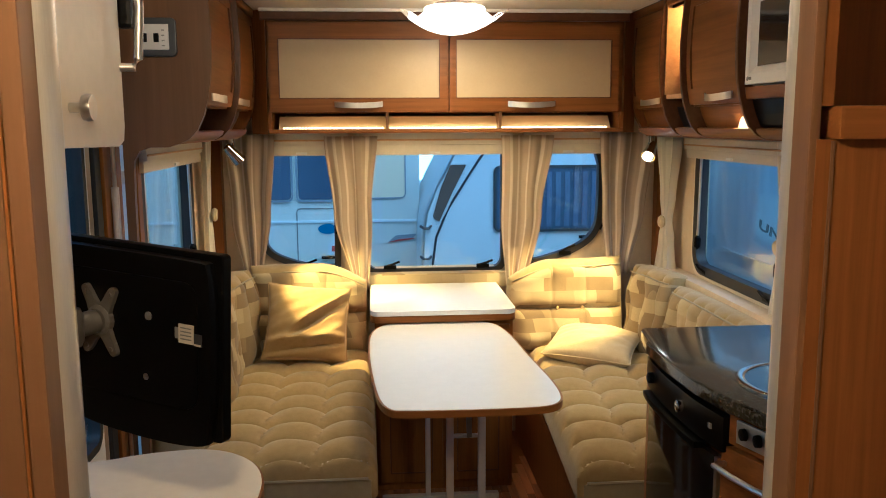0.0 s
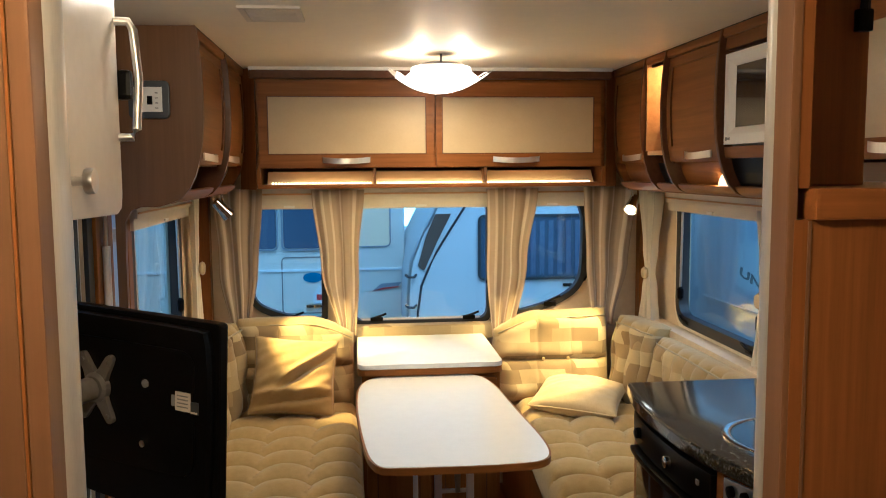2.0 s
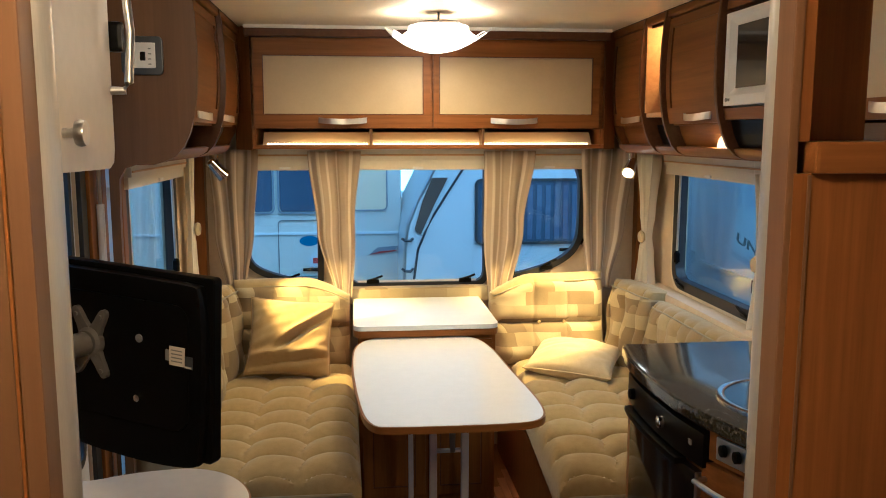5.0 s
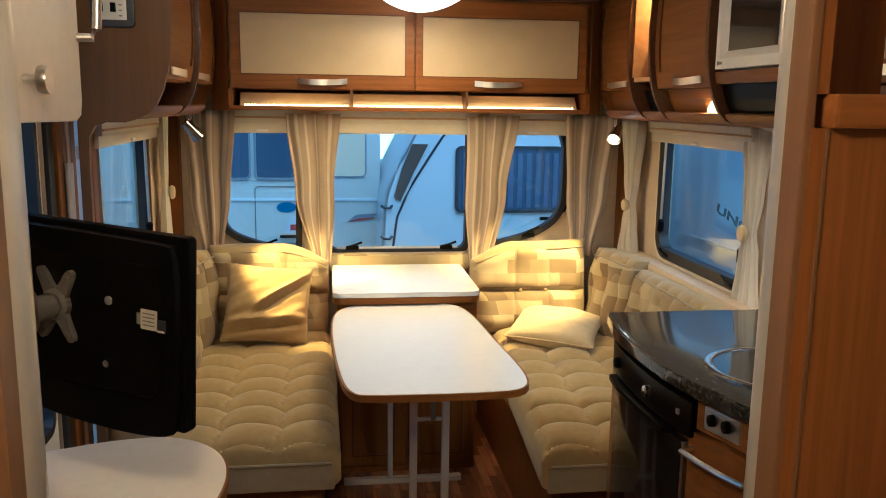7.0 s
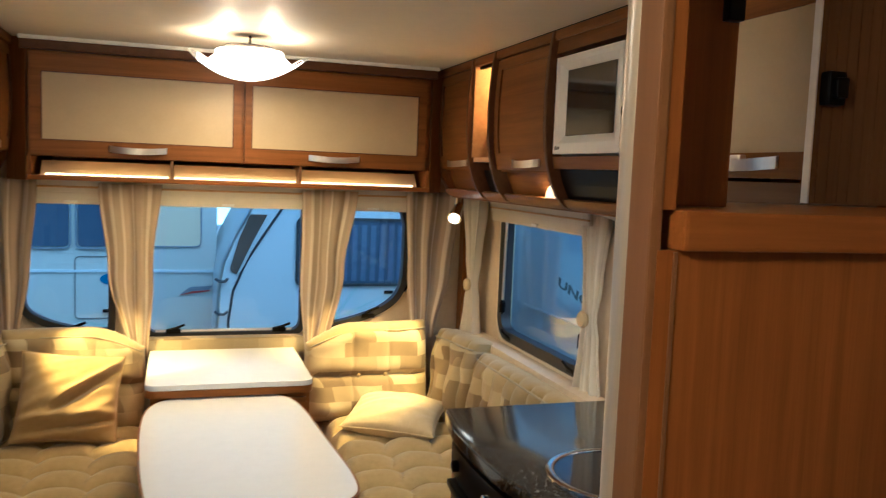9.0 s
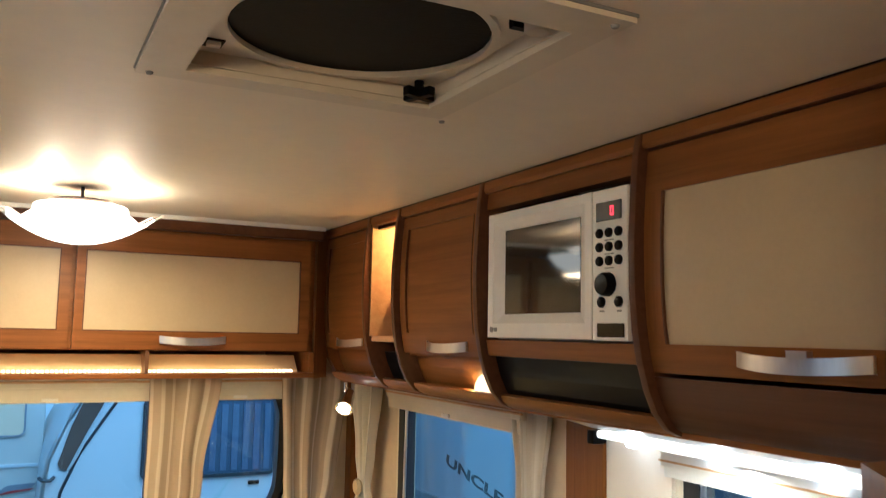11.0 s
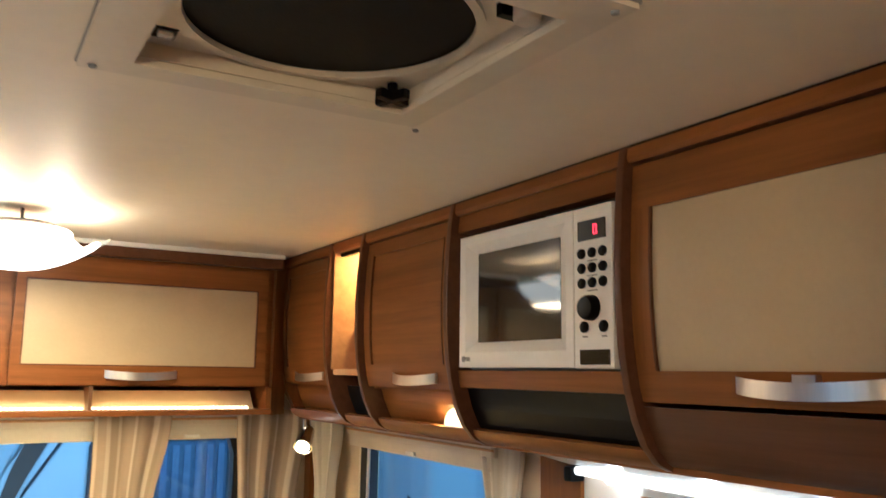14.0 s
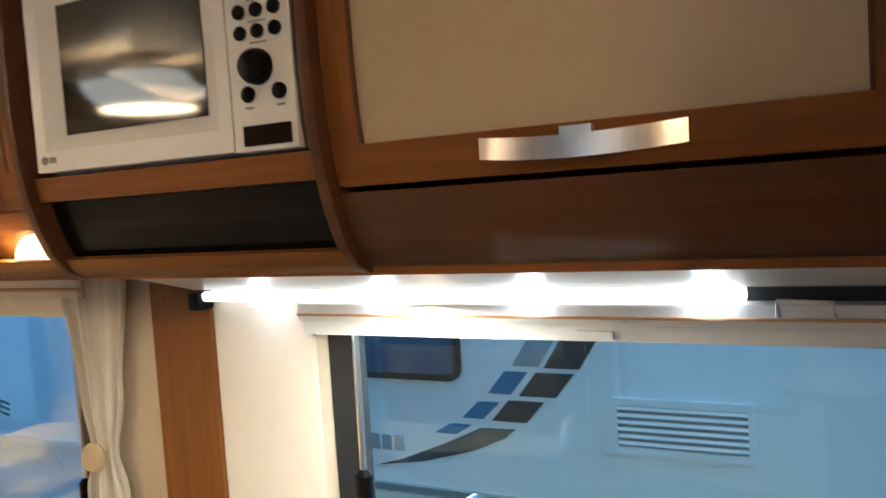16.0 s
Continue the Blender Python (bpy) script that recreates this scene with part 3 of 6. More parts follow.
part("edge_strip", bm, WHITE_PLASTIC, hatch, "white edging strip")
bm = box(0.004, 0.034, -0.024, -0.002, 1.663, 1.713, 0.006)
box(0.009, 0.029, -0.034, -0.02, 1.673, 1.703, 0.004, bm)
bm.transform(pose(0.664, 1.498, 0, 0, 0, 0))
part("catch", bm, BLACK, hatch, "black plastic push catch")
hinge = thing("hinge", (0.325, 1.25, 1.80), "black metal stay hinge on the hatch stile", "hinge")
part("arm", tube([(0.327, 1.244, 1.87), (0.328, 1.242, 1.79), (0.325, 1.242, 1.735)], 0.006, 6), BLACK, hinge)
part("foot", box(0.315, 0.334, 1.236, 1.250, 1.712, 1.74, 0.003), BLACK, hinge)


# ---------------- windows ----------------
def side_window(name, x, s, y0, y1, z0, z1, label):
    """A hinged acrylic window with rubber frame, stays and catches. s: +1 for the wall at larger x."""
    w = thing(name, (x, (y0 + y1) / 2, z0), label, "window", kind="structure")
    outer = rounded(y0, y1, z0, z1, (0.10, 0.10, 0.04, 0.04))
    part("window_frame", ring(outer, shrink(outer, 0.042), "x", x - s * 0.010, x + s * 0.034), RUBBER, w, "black rubber window frame", True)
    edge = rounded(y0 - 0.03, y1 + 0.03, z0 - 0.03, z1 + 0.03, (0.12, 0.12, 0.04, 0.04))
    part("inner_trim", ring(edge, shrink(outer, 0.001), "x", x - s * 0.003, x), IVORY_PLASTIC, w, "ivory inner window trim")
    pane = part("pane", prism(shrink(outer, 0.035), "x", x + s * 0.026, x + s * 0.03), PANE, w)
    pane.visible_shadow = False
    for k in (0, 1):
        y = (y1 - 0.05) if k == 0 else (y0 + 0.05)
        st = part("stay", tube([(x - s * 0.004, y, z1 - 0.05), (x - s * 0.008, y, z0 + 0.16)], 0.006, 8), ALU, w, "thin aluminium window stay")
        part("knob", lathe([(0.004, -0.03), (0.014, -0.022), (0.014, 0.02), (0.006, 0.03)], (x - s * 0.008, y, z0 + 0.135), "z", 10), BLACK, st)
        yc = y1 - 0.12 if k == 0 else y0 + 0.12
        c = part("catch", box(x - s * 0.012, x + s * 0.004, yc - 0.03, yc + 0.03, z0 + 0.008, z0 + 0.026, 0.004), BLACK, w)
        part("lever", tube([(x - s * 0.012, yc - 0.02, z0 + 0.02), (x - s * 0.02, yc + 0.01, z0 + 0.03), (x - s * 0.022, yc + 0.035, z0 + 0.042)], 0.006, 6), BLACK, c)
    return w


side_window("window_1", XR, 1, 2.935, 3.755, 0.855, 1.42, "caravan side window with black rubber frame and stays")
side_window("window_2", XL, -1, 2.99, 3.755, 0.855, 1.42, "caravan side window with black rubber frame beside the entrance")
side_window("window_3", XR, 1, 1.40, 2.355, 0.94, 1.40, "kitchen window with black frame under the lit strip")


def front_window(name, loop, label, catches, stays):
    w = thing(name, (sum(p[0] for p in loop) / len(loop), YF, min(p[1] for p in loop)), label, "window", kind="structure")
    part("window_frame", ring(loop, shrink(loop, 0.028), "y", YF - 0.014, YF + 0.034), RUBBER, w, "black rubber window frame", True)
    pane = part("pane", prism(shrink(loop, 0.032), "y", YF + 0.026, YF + 0.03), PANE, w)
    pane.visible_shadow = False
    for x, z, tilt in catches:
        c = part("catch", box(x - 0.03, x + 0.03, YF - 0.026, YF - 0.01, z, z + 0.02, 0.004), BLACK, w)
        part("lever", tube([(x - 0.02, YF - 0.026, z + 0.016), (x + 0.01, YF - 0.036, z + 0.026 + tilt), (x + 0.045, YF - 0.04, z + 0.04 + tilt)], 0.006, 6), BLACK, c)
    for x, s in stays:
        part("stay", tube([(x, YF - 0.02, 1.0), (x + s * 0.012, YF - 0.024, 1.03), (x + s * 0.014, YF - 0.024, 1.065)], 0.006, 6), BLACK, w)
    return w


front_window("window_4", rounded(-0.366, 0.322, 0.800, 1.46, (0.07, 0.07, 0.02, 0.02)), "wide front window with black rubber frame and rounded corners", ((-0.235, 0.826, 0), (0.205, 0.826, 0)), ((-0.335, -1), (0.29, 1)))
LEFT_CURVE = [(-0.835, 0.965), (-0.815, 0.915), (-0.774, 0.880), (-0.686, 0.845), (-0.598, 0.824), (-0.505, 0.818)]
RIGHT_CURVE = [(0.455, 0.832), (0.556, 0.858), (0.646, 0.888), (0.721, 0.932), (0.765, 0.985), (0.788, 1.06)]
left_loop = smooth_loop([(-0.470, 0.824), (-0.463, 0.86), (-0.463, 1.46), (-0.835, 1.46)] + LEFT_CURVE, 2)
right_loop = smooth_loop([(0.424, 0.830)] + RIGHT_CURVE + [(0.788, 1.46), (0.42, 1.46), (0.42, 0.87)], 2)
front_window("window_5", left_loop, "front corner window with curved lower edge and black frame", ((-0.62, 0.842, 0.0),), ((-0.80, -1), (-0.482, 1)))
front_window("window_6", right_loop, "front corner window with curved lower edge and black frame", ((0.60, 0.880, 0.012),), ((0.445, -1), (0.768, 1)))
# wall pieces below the curved window edges
bm = prism([(-0.835, 0.815), (-0.465, 0.815)] + [(x, z + 0.008) for x, z in reversed(LEFT_CURVE)], "y", YF + 0.002, YF + 0.048)
prism([(0.42, 0.815), (0.79, 0.815)] + [(x, z + 0.008) for x, z in reversed(RIGHT_CURVE)] + [(0.42, 0.836)], "y", YF + 0.002, YF + 0.048, 0, bm)
structure("wall_front_corners", bm, WALLPAPER, "beige wall infill under the curved corner windows", "wall")


def blind(name, axis, a, b, depth, z0, z1, s=1, shade=None):
    """A rolled blind cassette: box, two ridges, pull bar with a tab. s: way into the room is -s."""
    bl = thing(name, ((a + b) / 2, depth, z0) if axis == "y" else (depth, (a + b) / 2, z0), "cream roller blind cassette with ridged front above the window", "blind", "window blinds")
    h = z1 - z0

    def bar(n, d0, d1, za, zb, m, lab=""):
        bb = box(a, b, depth - s * d1, depth - s * d0, za, zb, 0.003) if axis == "y" else box(depth - s * d1, depth - s * d0, a, b, za, zb, 0.003)
        return part(n, bb, m, bl, lab)

    bar("cassette", 0, 0.045, z0 + h * 0.45, z1, shade or IVORY_PLASTIC)
    bar("ridge", 0.045, 0.05, z0 + h * 0.62, z0 + h * 0.70, BEECH, "thin wood-toned line")
    pb = bar("pull_bar", 0.0, 0.034, z0, z0 + h * 0.448, shade or IVORY_PLASTIC)
    m = (a + b) / 2
    tab = box(m - 0.025, m + 0.025, depth - s * 0.042, depth - s * 0.034, z0 + 0.006, z0 + 0.016, 0.002) if axis == "y" else box(depth - s * 0.042, depth - s * 0.034, m - 0.025, m + 0.025, z0 + 0.006, z0 + 0.016, 0.002)
    part("tab", tab, WHITE_PLASTIC, pb)


blind("window_blind", "y", -0.84, -0.42, YF, 1.362, 1.4672)
blind("window_blind", "y", -0.38, 0.34, YF, 1.362, 1.4672)
blind("window_blind", "y", 0.40, 0.81, YF, 1.362, 1.4672)
blind("window_blind", "x", 2.90, 3.80, XR, 1.352, 1.437)
blind("window_blind", "x", 2.95, 3.80, XL, 1.352, 1.437, -1)
blind("window_blind", "x", 1.40, 2.385, XR, 1.330, 1.383, 1, WHITE_PLASTIC)

# ---------------- curtains ----------------
drape("curtain", [(1.45, -0.53, -0.285), (1.1, -0.485, -0.315), (0.74, -0.41, -0.335)], "y", 4.03, 2.3, CURTAIN, "beige striped curtain gathered between front windows", amp=0.013, group="front curtains", seed=1)
drape("curtain", [(1.45, 0.28, 0.52), (1.1, 0.285, 0.475), (0.74, 0.305, 0.40)], "y", 4.03, 2.3, CURTAIN, "beige striped curtain gathered between front windows", amp=0.013, group="front curtains", seed=2)
drape("curtain", [(1.46, -0.965, -0.745), (1.1, -0.945, -0.765), (0.80, -0.89, -0.815)], "y", 4.02, 2.4, CURTAIN, "beige striped curtain hanging in the front corner", amp=0.014, group="front curtains", seed=3)
drape("curtain", [(1.46, 0.742, 0.99), (1.1, 0.750, 0.955), (0.80, 0.785, 0.89)], "y", 4.02, 2.4, CURTAIN, "beige striped curtain hanging in the front corner", amp=0.014, group="front curtains", seed=4)


def tied(name_seed, x, y0, y1, zt, zk, zb, lab, spread=0.016):
    m = (y0 + y1) / 2
    c = drape("tied_curtain", [(zt, y0, y1), (zk + 0.12, m - 0.05, m + 0.05), (zk, m - 0.026, m + 0.026), (zk - 0.07, m - 0.05, m + 0.05), (zb, m - 0.085, m + 0.085)], "x", x, 3, SHEER, lab, 30, 48, spread, "tied side curtains", name_seed)
    s = 1 if x > 0 else -1
    t = single("curtain_tie", lathe([(0.006, -0.012), (0.024, -0.01), (0.03, 0), (0.024, 0.01), (0.006, 0.012)], (x - s * 0.028, m, zk), "x", 16), PILLOW_PALE, "cream fabric rosette tie round a curtain", "curtain tie", "curtain ties", True)
    return c, t


tied(5, 1.035, 3.82, 4.03, 1.44, 1.055, 0.79, "sheer cream curtain tied back beside the window", 0.03)
tied(6, XR - 0.03, 2.80, 2.98, 1.44, 1.085, 0.80, "sheer cream curtain tied back beside the window")
tied(7, -1.02, 3.81, 3.95, 1.44, 1.12, 0.72, "cream curtain tied back in the front corner")

for n, x0, x1 in (("trim_15", 1.03, XR), ("trim_16", XL, -0.99)):
    structure(n, box(x0, x1, 4.06, YF - 0.001, 0.80, 1.462, 0.004), CHERRY, "cherry corner post beside the front window", "trim")
# wood and splash panels on the kitchen side wall
structure("wall_panel_1", box(XR - 0.02, XR, 2.60, 2.745, 0.62, 1.445, 0.003), CHERRY, "cherry panel strip between kitchen and lounge window", "wall panel")
structure("wall_panel_2", box(XR - 0.012, XR, 2.386, 2.598, 0.90, 1.40), WHITE_WALL, "white splash panel beside the kitchen window", "wall panel")


# ---------------- front bulkhead lockers ----------------
bulk = thing("front_locker", (0, 3.85, 1.47), "cherry overhead locker with two cream doors above the front windows", "locker")
part("body", box(-0.715, 0.715, 3.622, YF, 1.548, ZC - 0.004), CHERRY_X, bulk)
part("cornice", box(-0.735, 0.735, 3.59, 3.622, 1.905, ZC - 0.003, 0.006), WALNUT, bulk, "dark stained cornice")
part("shelf", box(-0.71, 0.71, 3.575, YF, 1.468, 1.484, 0.005), CHERRY_X, bulk)
for s in (-1, 1):
    part("side_panel", box(s * 0.70, s * 0.715, 3.60, YF, 1.484, 1.548), CHERRY, bulk)
for x in (-0.245, 0.21):
    part("divider", box(x - 0.005, x + 0.005, 3.60, 3.80, 1.484, 1.548), WALNUT_Z, bulk)
part("niche_back", prism([(3.655, 1.484), (3.70, 1.535), (3.71, 1.535), (3.665, 1.484)], "x", -0.68, 0.68), REFLECTOR, bulk, "light wood sloping light reflector")
part("ceiling_bead", box(-0.735, 0.735, 3.578, 3.59, 1.936, ZC - 0.001, 0.002), WHITE_PLASTIC, bulk, "thin white bead along the ceiling")
for x0, x1 in ((-0.66, -0.255), (-0.235, 0.20), (0.22, 0.66)):
    bm = bmesh.new()
    n = int((x1 - x0) / 0.012)
    for i in range(n):
        a = x0 + (x1 - x0) * i / n
        box(a, a + 0.0085, 3.628, 3.64, 1.4845, 1.4915, 0.002, bm, 1)
    tagged(part("light_strip", bm, STRIP_ON, bulk, "lit warm ribbed light strip"), kind="stuff")
for s in (-1, 1):
    x0, x1 = (-0.703, -0.006) if s < 0 else (0.006, 0.692)
    p0, p1 = (-0.665, -0.037) if s < 0 else (0.033, 0.659)
    o = [(x0, 1.552), (x1, 1.552), (x1, 1.892), (x0, 1.892)]
    i = [(p0, 1.607), (p1, 1.607), (p1, 1.832), (p0, 1.832)]
    d = part("door", ring(o, i, "y", 3.597, 3.62), CHERRY_X, bulk, "cherry-framed locker door")
    part("panel", box(p0 - 0.004, p1 + 0.004, 3.603, 3.61, 1.603, 1.836), CREAM, d, "cream inset panel")
    part("bead", ring([(a + (-0.003 if k in (0, 3) else 0.003), b + (-0.003 if k < 2 else 0.003)) for k, (a, b) in enumerate(i)], i, "y", 3.5945, 3.597), WALNUT, d)
    hx = (-0.452, -0.262) if s < 0 else (0.24, 0.432)
    bow_handle_x(d, 3.597, hx[0], hx[1], 1.582)
for s in (-1, 1):
    structure("trim_10" if s < 0 else "trim_11", prism([(s * 0.716, 3.60), (s * 0.79, 3.69), (s * 0.79, 4.02), (s * 0.716, 4.02)], "z", 1.465, ZC - 0.002), CHERRY, "cherry corner filler between front and side lockers", "trim")

# ---------------- side lockers ----------------
PROFILE = [(0.775, 1.95), (0.768, 1.91), (0.763, 1.85), (0.759, 1.77), (0.760, 1.69), (0.765, 1.625), (0.774, 1.575), (0.788, 1.528), (0.806, 1.490), (0.830, 1.463), (0.862, 1.449)]


def front_x(z, off=0.0):
    for (xa, za), (xb, zb) in zip(PROFILE, PROFILE[1:]):
        if za >= z >= zb:
            return xa + (xb - xa) * (za - z) / (za - zb) + off
    return PROFILE[-1][0] + off


def shell(s, y0, y1, z0, z1, off, thick, bev=0.0, n=8):
    """A curved board that follows the locker fronts."""
    zs = [z0 + (z1 - z0) * i / n for i in range(n + 1)]
    pts = [(s * front_x(z, off), z) for z in zs] + [(s * front_x(z, off + thick), z) for z in reversed(zs)]
    return prism(pts, "y", y0, y1, bev)


def rib(parent, s, y, wall):
    pts = [(s * (x - 0.012), z) for x, z in PROFILE] + [(s * 0.88, 1.446), (s * wall, 1.448), (s * wall, 1.948)]
    pts[0] = (s * 0.763, 1.948)
    return part("rib", prism(pts, "y", y - 0.008, y + 0.008, 0.003), WALNUT, parent, "dark curved rib between locker bays", True)


def curved_door(parent, s, y0, y1, z0, z1, inset, panel, hy):
    """A curved framed door: frame strips round a recessed panel, beads and a handle."""
    zp0, zp1, f = inset
    d = part("door", shell(s, y0, y1, z0, zp0, 0.006, 0.02), CHERRY_Y, parent, "curved cherry locker door")
    for n, a in (("top_rail", shell(s, y0, y1, zp1, z1, 0.006, 0.02)), ("stile", shell(s, y0, y0 + f, zp0, zp1, 0.006, 0.02)), ("stile", shell(s, y1 - f, y1, zp0, zp1, 0.006, 0.02))):
        part(n, a, CHERRY_Y if n == "top_rail" else CHERRY, d)
    part("panel", shell(s, y0 + f - 0.003, y1 - f + 0.003, zp0 - 0.003, zp1 + 0.003, 0.010, 0.01), panel, d)
    for a, b in ((y0 + f - 0.001, y0 + f + 0.002), (y1 - f - 0.002, y1 - f + 0.001)):
        part("bead", shell(s, a, b, zp0, zp1, 0.0045, 0.006), WALNUT, d)
    bow_handle(d, s * front_x(1.585, 0.004), hy[0], hy[1], 1.585, -s)
    return d


def side_locker(s, wall, y_ends, label):
    t = thing("side_locker", (s * 0.95, (y_ends[0] + y_ends[1]) / 2, 1.447), label, "locker", "side lockers")
    part("back", box(s * (wall - 0.012), s * wall, y_ends[0], y_ends[1], 1.452, 1.945), CHERRY, t)
    part("bottom_board", box(s * 0.845, s * wall, y_ends[0], y_ends[1], 1.4485, 1.462, 0.003), CHERRY_Y, t)
    y_rail = 2.114 if s > 0 else y_ends[0]
    part("bottom_rail", prism([(s * 0.853, 1.4495), (s * 0.832, 1.4585), (s * 0.818, 1.470), (s * 0.813, 1.482), (s * 0.824, 1.486), (s * 0.86, 1.464)], "y", y_rail, y_ends[1]), CHERRY_Y, t, "", True)
    part("cornice", prism([(s * 0.768, 1.922), (s * 0.764, 1.930), (s * 0.766, 1.947), (s * 0.80, 1.947), (s * 0.80, 1.922)], "y", y_ends[0], y_ends[1]), CHERRY_Y, t)
    # black strips put in for the shade above the doors and below the ceiling
    part("gap_shade", box(s * 0.785, s * 0.80, y_ends[0], y_ends[1], 1.912, 1.922), BLACK, t, "black strip for the shade in the gap above the doors")
    part("shadow_line", box(s * 0.764, s * 0.80, y_ends[0], y_ends[1], 1.9472, 1.9495), BLACK, t)
    return t


lock = side_locker(1, XR, (1.51, 3.70), "curved cherry overhead lockers with dark ribs along the kitchen side")
for y in (3.279, 3.068, 2.624, 2.106):
    rib(lock, 1, y, XR - 0.012)
curved_door(lock, 1, 3.289, 3.665, 1.562, 1.918, (1.61, 1.885, 0.03), CHERRY_Y, (3.335, 3.545))
curved_door(lock, 1, 2.634, 3.058, 1.562, 1.918, (1.615, 1.885, 0.035), CHERRY_Y, (2.70, 2.90))
curved_door(lock, 1, 1.512, 2.096, 1.557, 1.918, (1.603, 1.847, 0.04), CREAM, (1.70, 1.91))
part("lower_panel", shell(1, 1.512, 2.098, 1.4505, 1.550, 0.006, 0.012, 0, 14), WALNUT, lock, "dark lower panel", True)
part("door_back", box(0.80, 0.81, 1.512, 2.098, 1.56, 1.94), CHERRY, lock)
part("floor_board", box(0.80, 1.088, 2.648, 3.062, 1.556, 1.566), CHERRY_Y, lock)
part("floor_board", box(0.80, 1.088, 3.296, 3.69, 1.556, 1.566), CHERRY_Y, lock)
part("end_filler", shell(1, 3.667, 3.70, 1.476, 1.945, 0.004, 0.05), CHERRY, lock)
part("niche_shelf", box(0.775, 1.088, 3.077, 3.27, 1.588, 1.604, 0.003), BEECH, lock)
part("niche_ledge", box(0.83, 1.088, 3.077, 3.27, 1.70, 1.712, 0.003), BEECH, lock)
part("niche_back", box(1.05, 1.087, 3.077, 3.27, 1.604, 1.94), BEECH, lock, "light wood back of the lit niche")
for y in (3.08, 3.267):
    part("niche_side", box(0.768, 1.05, y - 0.003, y + 0.003, 1.604, 1.94), BEECH, lock)
part("bay_floor", shell(1, 2.115, 2.615, 1.568, 1.602, 0.004, 0.03, 0.003), CHERRY_Y, lock)
part("bay_board", box(0.79, 1.088, 2.115, 2.615, 1.590, 1.603), WALNUT, lock)
part("bay_top", shell(1, 2.115, 2.615, 1.885, 1.922, 0.006, 0.03), CHERRY_Y, lock)
part("niche_front", shell(1, 2.115, 2.615, 1.484, 1.567, 0.022, 0.008), FLAP, lock, "black glossy flap below the microwave")
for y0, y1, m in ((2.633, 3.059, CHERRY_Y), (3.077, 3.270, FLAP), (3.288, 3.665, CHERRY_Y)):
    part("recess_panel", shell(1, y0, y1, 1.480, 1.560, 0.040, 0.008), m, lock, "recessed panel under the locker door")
dome = [(2.688 + 0.045 * math.cos(math.pi * k / 12), 1.484 + 0.040 * math.sin(math.pi * k / 12)) for k in range(13)]
part("lamp_cover", prism(dome, "x", 0.812, 0.846, 0.005), SOFT_ON, lock, "half-round warm lit lamp cover", True)

lock2 = side_locker(-1, -XL, (2.68, 3.70), "curved cherry overhead lockers over the lounge window")
bm = prism([(-(x - 0.012), z) for x, z in PROFILE] + [(-0.88, 1.440), (-0.93, 1.440), (-0.958, 1.430), (-0.975, 1.40), (-0.978, 1.30), (-0.978, 0.0), (-1.003, 0.0), (-1.003, 1.948)], "y", 2.665, 2.686)
part("end_panel", bm, WALNUT_Z, lock2, "dark walnut end panel with rounded cutout and post")
rib(lock2, -1, 3.19, -XL - 0.012)
curved_door(lock2, -1, 2.687, 3.172, 1.562, 1.918, (1.61, 1.885, 0.035), CHERRY_Y, (2.79, 2.97))
curved_door(lock2, -1, 3.208, 3.665, 1.562, 1.918, (1.61, 1.885, 0.035), CHERRY_Y, (3.26, 3.44))
part("floor_board", box(-0.80, XL + 0.012, 2.688, 3.69, 1.556, 1.566), CHERRY_Y, lock2)
part("end_filler", shell(-1, 3.667, 3.70, 1.476, 1.945, 0.004, 0.05), CHERRY, lock2)
sock = thing("socket_box", (-0.86, 2.78, 1.475), "small black aerial socket box in the open locker shelf", "socket")
part("housing", box(-0.90, -0.83, 2.74, 2.80, 1.475, 1.545, 0.008), BLACK, sock)
part("plate", lathe([(0.022, 0), (0.026, 0.003), (0.02, 0.006)], (-0.864, 2.734, 1.51), "y", 16), CHROME, sock, "chrome ring")

ctl = thing("control_panel", (-0.875, 2.66, 1.69), "dark control panel with white switch plate on the end panel", "control panel")
part("bezel", prism(rounded(-0.95, -0.838, 1.69, 1.795, 0.014), "y", 2.652, 2.665, 0.003), SLATE, ctl)
pl = part("plate", box(-0.935, -0.857, 2.648, 2.653, 1.708, 1.777, 0.002), WHITE_PLASTIC, ctl, "white switch plate")
for x in (-0.922, -0.890):
    part("switch", box(x - 0.007, x + 0.007, 2.643, 2.649, 1.728, 1.752, 0.002), BLACK, pl)
for i in range(4):
    part("mark", box(-0.876, -0.868, 2.6472, 2.648, 1.717 + i * 0.014, 1.720 + i * 0.014), GREY, pl)


# ---------------- microwave ----------------
mw = thing("microwave", (0.92, 2.365, 1.603), "silver-white built-in microwave with dark glass door and red digit", "microwave")
part("case", box(0.78, 1.06, 2.132, 2.580, 1.6035, 1.867, 0.006), GREY, mw)
o = [(2.224, 1.608), (2.582, 1.608), (2.582, 1.868), (2.224, 1.868)]
i = [(2.244, 1.636), (2.560, 1.636), (2.560, 1.850), (2.244, 1.850)]
dr = part("door", ring(o, i, "x", 0.758, 0.785), WHITE_PLASTIC, mw, "silver-white door frame")
bm = bmesh.new()
lip = [bm.verts.new((0.7585, a, b)) for a, b in i]
deep = [bm.verts.new((0.772, a, b)) for a, b in ((2.280, 1.664), (2.524, 1.664), (2.524, 1.824), (2.280, 1.824))]
for k in range(4):
    bm.faces.new((lip[k], lip[(k + 1) % 4], deep[(k + 1) % 4], deep[k]))
part("bevel", bm, WHITE_PLASTIC, dr, "sloping mitred inner frame")
part("glass", box(0.766, 0.775, 2.268, 2.526, 1.656, 1.830), DARK_GLASS, dr, "dark reflecting door glass")
